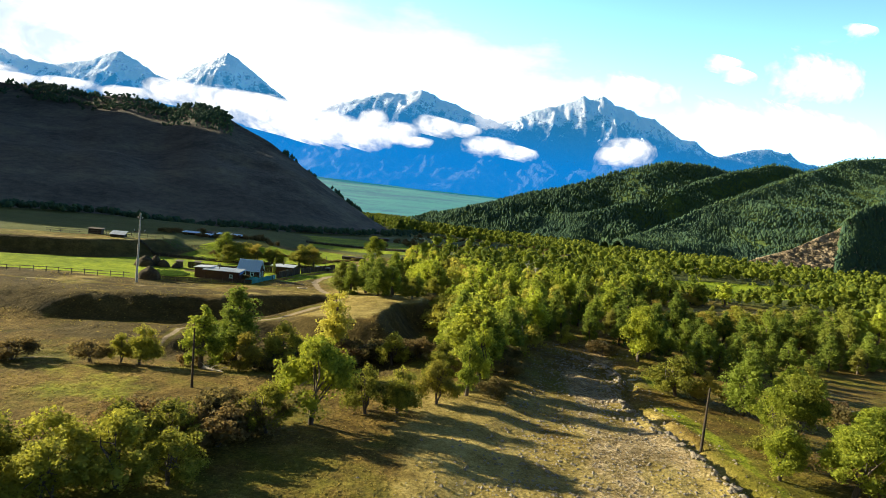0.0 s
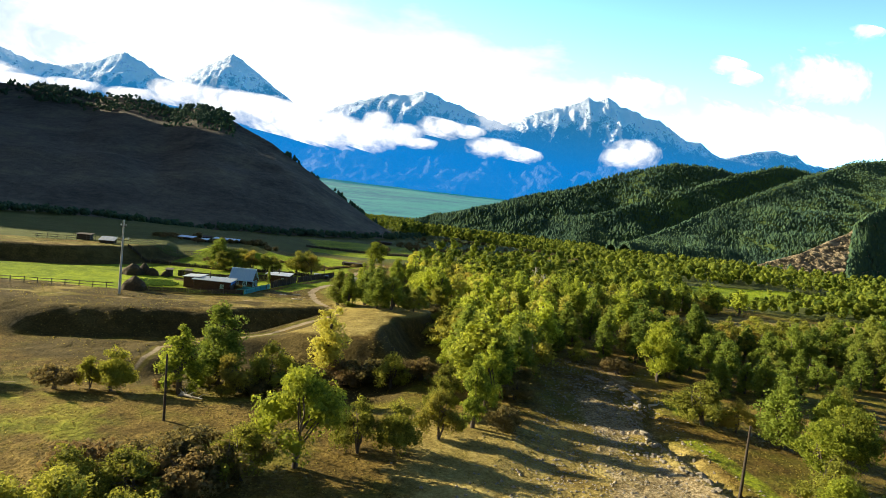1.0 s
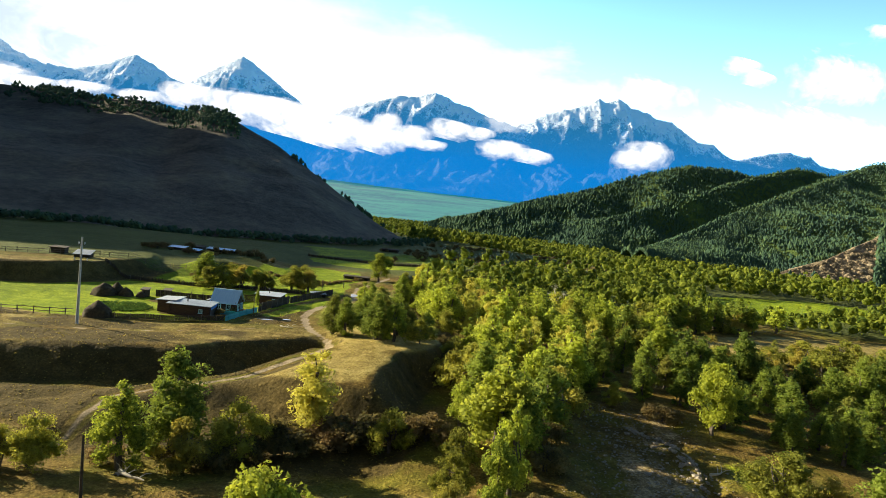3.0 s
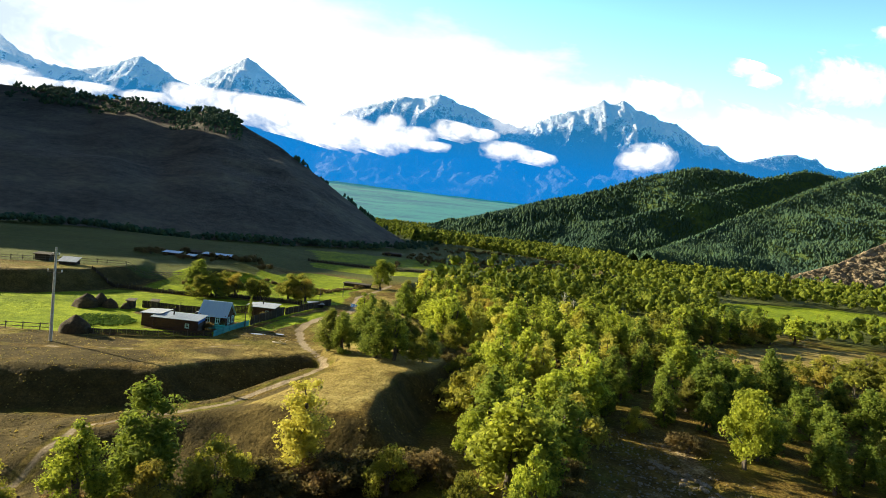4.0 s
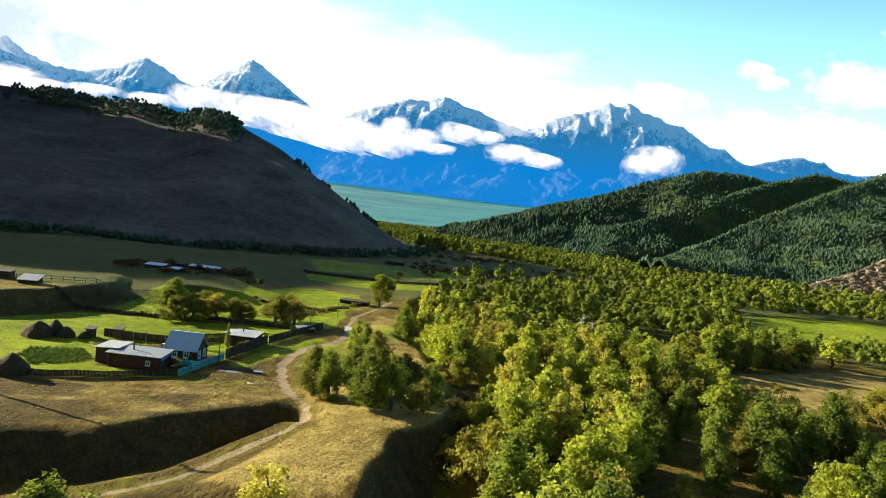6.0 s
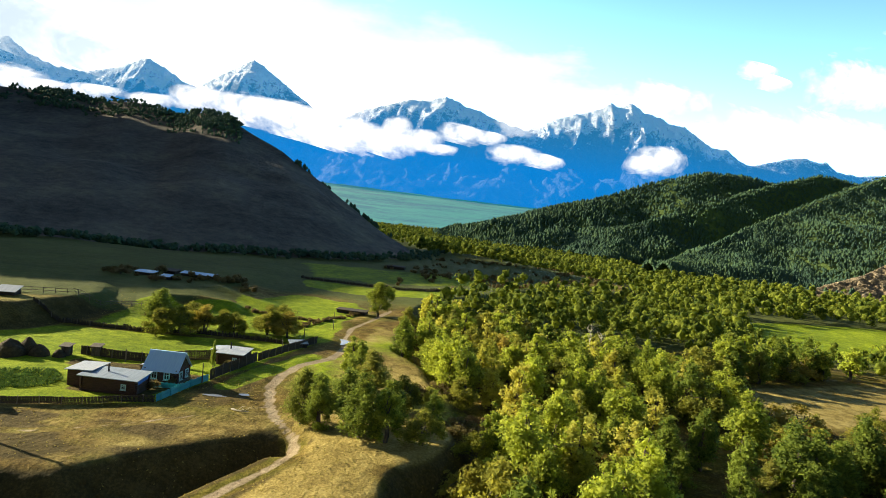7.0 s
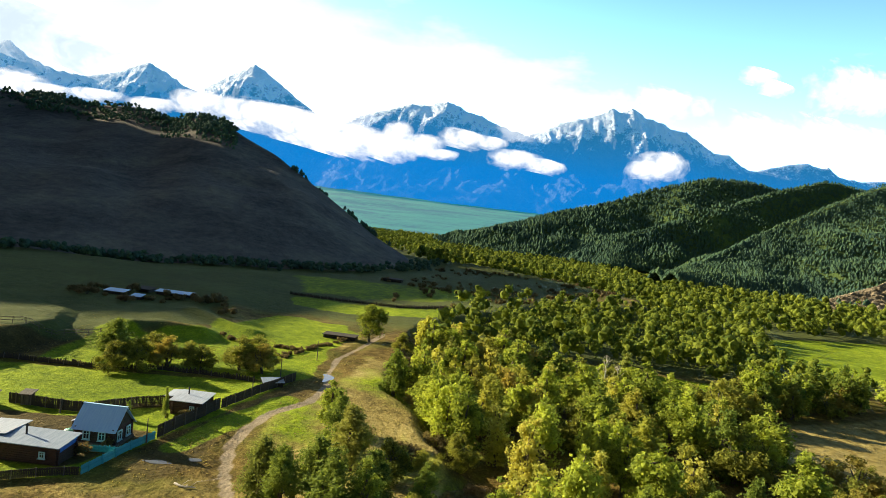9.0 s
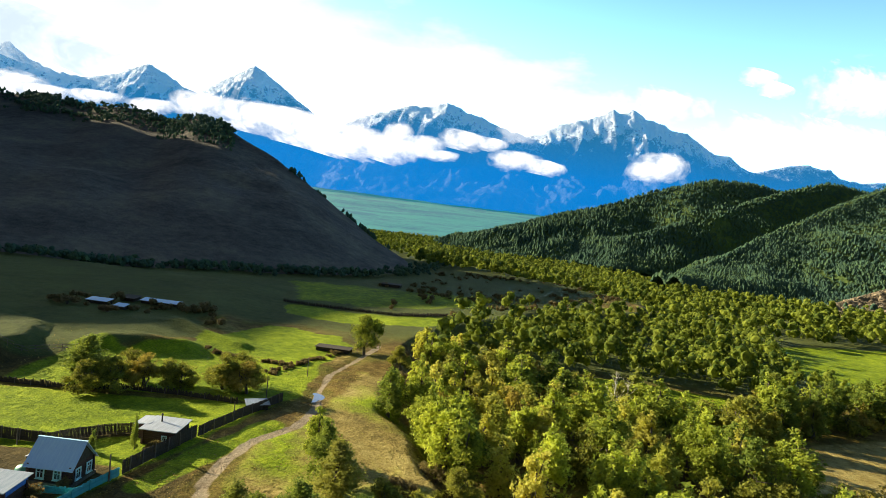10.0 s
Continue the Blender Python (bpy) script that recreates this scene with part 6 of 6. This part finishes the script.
def build_meadow_bushes():
    """Low dark bushes dotted over the far meadow and along its edges."""
    rng = np.random.RandomState(57)
    spots = [(x, y) for x, y in zip(rng.uniform(-30, 118, 700), rng.uniform(290, 500, 700)) if poly_dist(np.array([x]), np.array([y]), TERRACE)[0] > 4 and x > -20 + 0.1 * (y - 290)]
    spots = [p for p in spots if value_noise(np.array([p[0]]), np.array([p[1]]), 34, 58, 2)[0] > 0.12 or rng.rand() < 0.12]
    spots += [(-22.5 + rng.normal() * 2.5, 372 + rng.normal() * 2) for _ in range(8)] + [(-75 + rng.normal() * 14, 238 + rng.normal() * 5) for _ in range(26)]
    rows = [(-31 + 11.5 * k + 0.6 * rng.normal(), 192 + 29 * k + 0.6 * rng.normal()) for k in rng.rand(46)] + [(-47 + 20 * k, 206 - 3 * k + 0.4 * rng.normal()) for k in rng.rand(30)]
    vs, fs, o = [], [], 0
    for i, (x, y) in enumerate(rows + spots):
        h = 0.5 + 0.5 * rng.rand() if i < len(rows) else 1.3 + 2.2 * rng.rand() ** 2
        blobs = [((rng.rand() - 0.5) * h * 1.2, (rng.rand() - 0.5) * h * 1.2, h * (0.3 + 0.3 * rng.rand()), h * (0.3 + 0.15 * rng.rand())) for _ in range(4)]
        v, f = crown_arrays(rng, blobs, 60, 0.24, [(bx, by, bz, br * 0.8) for bx, by, bz, br in blobs], 0.4)
        vs.append(v + np.array([x, y, ground_z(x, y) - 0.1]))
        fs.append(f + o)
        o += len(v)
    tagged(new("meadow_bushes", mesh_np("meadow_bushes", np.concatenate(vs), np.concatenate(fs), M_SHRUB)), "low dark bushes dotted over the far meadow", "bushes", kind="stuff")


build_meadow_bushes()


# ---------------------------------------------------------------- stones
def stone_mesh(seed):
    bm = bmesh.new()
    bmesh.ops.create_icosphere(bm, subdivisions=1, radius=1)
    rng = np.random.RandomState(seed)
    for v in bm.verts:
        v.co *= 0.75 + 0.45 * rng.rand()
        v.co.z *= 0.62
    return finish("stone", bm, M_STONE)


def build_stones(ground):
    rng = np.random.RandomState(17)
    meshes = [stone_mesh(i) for i in range(7)]
    line = along_line(STONE_ROW, 0.4)
    spots = []
    for i in range(165):
        x, y, a, ln = line[rng.randint(len(line))]
        spots.append((x + rng.normal() * 0.7, y + rng.normal() * 0.7, 0.2 + 0.38 * rng.rand() ** 2))
    for i in range(60):
        spots.append((31 + rng.normal() * 2.2, 71 + rng.normal() * 4.5, 0.14 + 0.26 * rng.rand() ** 2))
    for i in range(50):
        spots.append((34 + rng.normal() * 2.5, 92 + rng.normal() * 5, 0.14 + 0.28 * rng.rand() ** 2))
    for i in range(40):
        spots.append((16 + rng.normal() * 5, 55 + rng.normal() * 8, 0.1 + 0.16 * rng.rand()))
    for x, y, r in spots:
        p = new("stone", meshes[rng.randint(7)])
        p.parent = ground
        p.matrix_basis = Matrix.Translation((x, y, ground_z(x, y) + r * 0.15)) @ Matrix.Rotation(rng.rand() * 6.28, 4, "Z") @ Matrix.Diagonal((r * (0.8 + 0.6 * rng.rand()), r, r * (0.7 + 0.5 * rng.rand()), 1))
    # the rest of the gravel, too small and too many to count
    n = 15000
    x = rng.uniform(-8, 46, n)
    y = rng.uniform(34, 115, n)
    keep = poly_dist(x, y, BED) + 2.5 * rng.normal(size=n) > 0
    x, y = x[keep], y[keep]
    z = ground_height(x, y)
    n = len(x)
    base = np.array([(1, 0, 0), (0, 1, 0), (-1, 0, 0), (0, -1, 0), (0, 0, 0.8), (0, 0, -0.5)])
    tri = np.array([(0, 1, 4), (1, 2, 4), (2, 3, 4), (3, 0, 4), (1, 0, 5), (2, 1, 5), (3, 2, 5), (0, 3, 5)])
    r = 0.05 + 0.2 * rng.rand(n) ** 3
    v = base[None] * (r[:, None, None] * (0.6 + 0.8 * rng.rand(n, 6, 1)))
    an = rng.rand(n) * 6.28
    c, s = np.cos(an)[:, None], np.sin(an)[:, None]
    v = np.stack([v[..., 0] * c - v[..., 1] * s, v[..., 0] * s + v[..., 1] * c, v[..., 2]], -1) + np.stack([x, y, z + 0.02], -1)[:, None]
    f = (tri[None] + (np.arange(n) * 6)[:, None, None]).reshape(-1, 3)
    tagged(new("gravel", mesh_np("gravel", v.reshape(-1, 3), f, M_STONE)), "pale river gravel and small stones", "gravel", kind="stuff")


build_stones(ground)


def build_tufts():
    """Tussocks of dry and green grass on the meadows."""
    rng = np.random.RandomState(23)
    n = 27000
    x, y = rng.uniform(-75, 75, n), 34 + 170 * rng.rand(n) ** 1.2
    d = np.minimum(seg_dist(x, y, ROAD), seg_dist(x, y, TRACK))
    keep = (d > 1.6) & (poly_dist(x, y, BED) < 1) & (poly_dist(x, y, GREEN) < 0) & (value_noise(x, y, 9, 33, 3) > -0.1)
    x, y = x[keep], y[keep]
    z = ground_height(x, y)
    n = len(x)
    r = 0.05 + 0.1 * rng.rand(n)
    q = []
    for k in range(4):
        an = rng.rand(n) * 6.28
        dx, dy = np.cos(an) * r, np.sin(an) * r
        lean = rng.normal(size=(n, 2)) * r[:, None] * 0.6
        q.append(np.stack([np.stack([x - dx, y - dy, z - 0.03], -1), np.stack([x + dx, y + dy, z - 0.03], -1), np.stack([x + lean[:, 0], y + lean[:, 1], z + r * (0.5 + 0.7 * rng.rand(n))], -1)], 1))
    v = np.stack(q, 1).reshape(-1, 3)
    tagged(new("grass_tufts", mesh_np("grass_tufts", v, np.arange(len(v)).reshape(-1, 3), M_TUFT)), "dry tussocks of meadow grass", "grass", kind="stuff")


M_TUFT = leaf_mat("meadow_grass", (0.13, 0.12, 0.03), (0.32, 0.27, 0.08), (0.1, 0.14, 0.02), 0.0)
build_tufts()
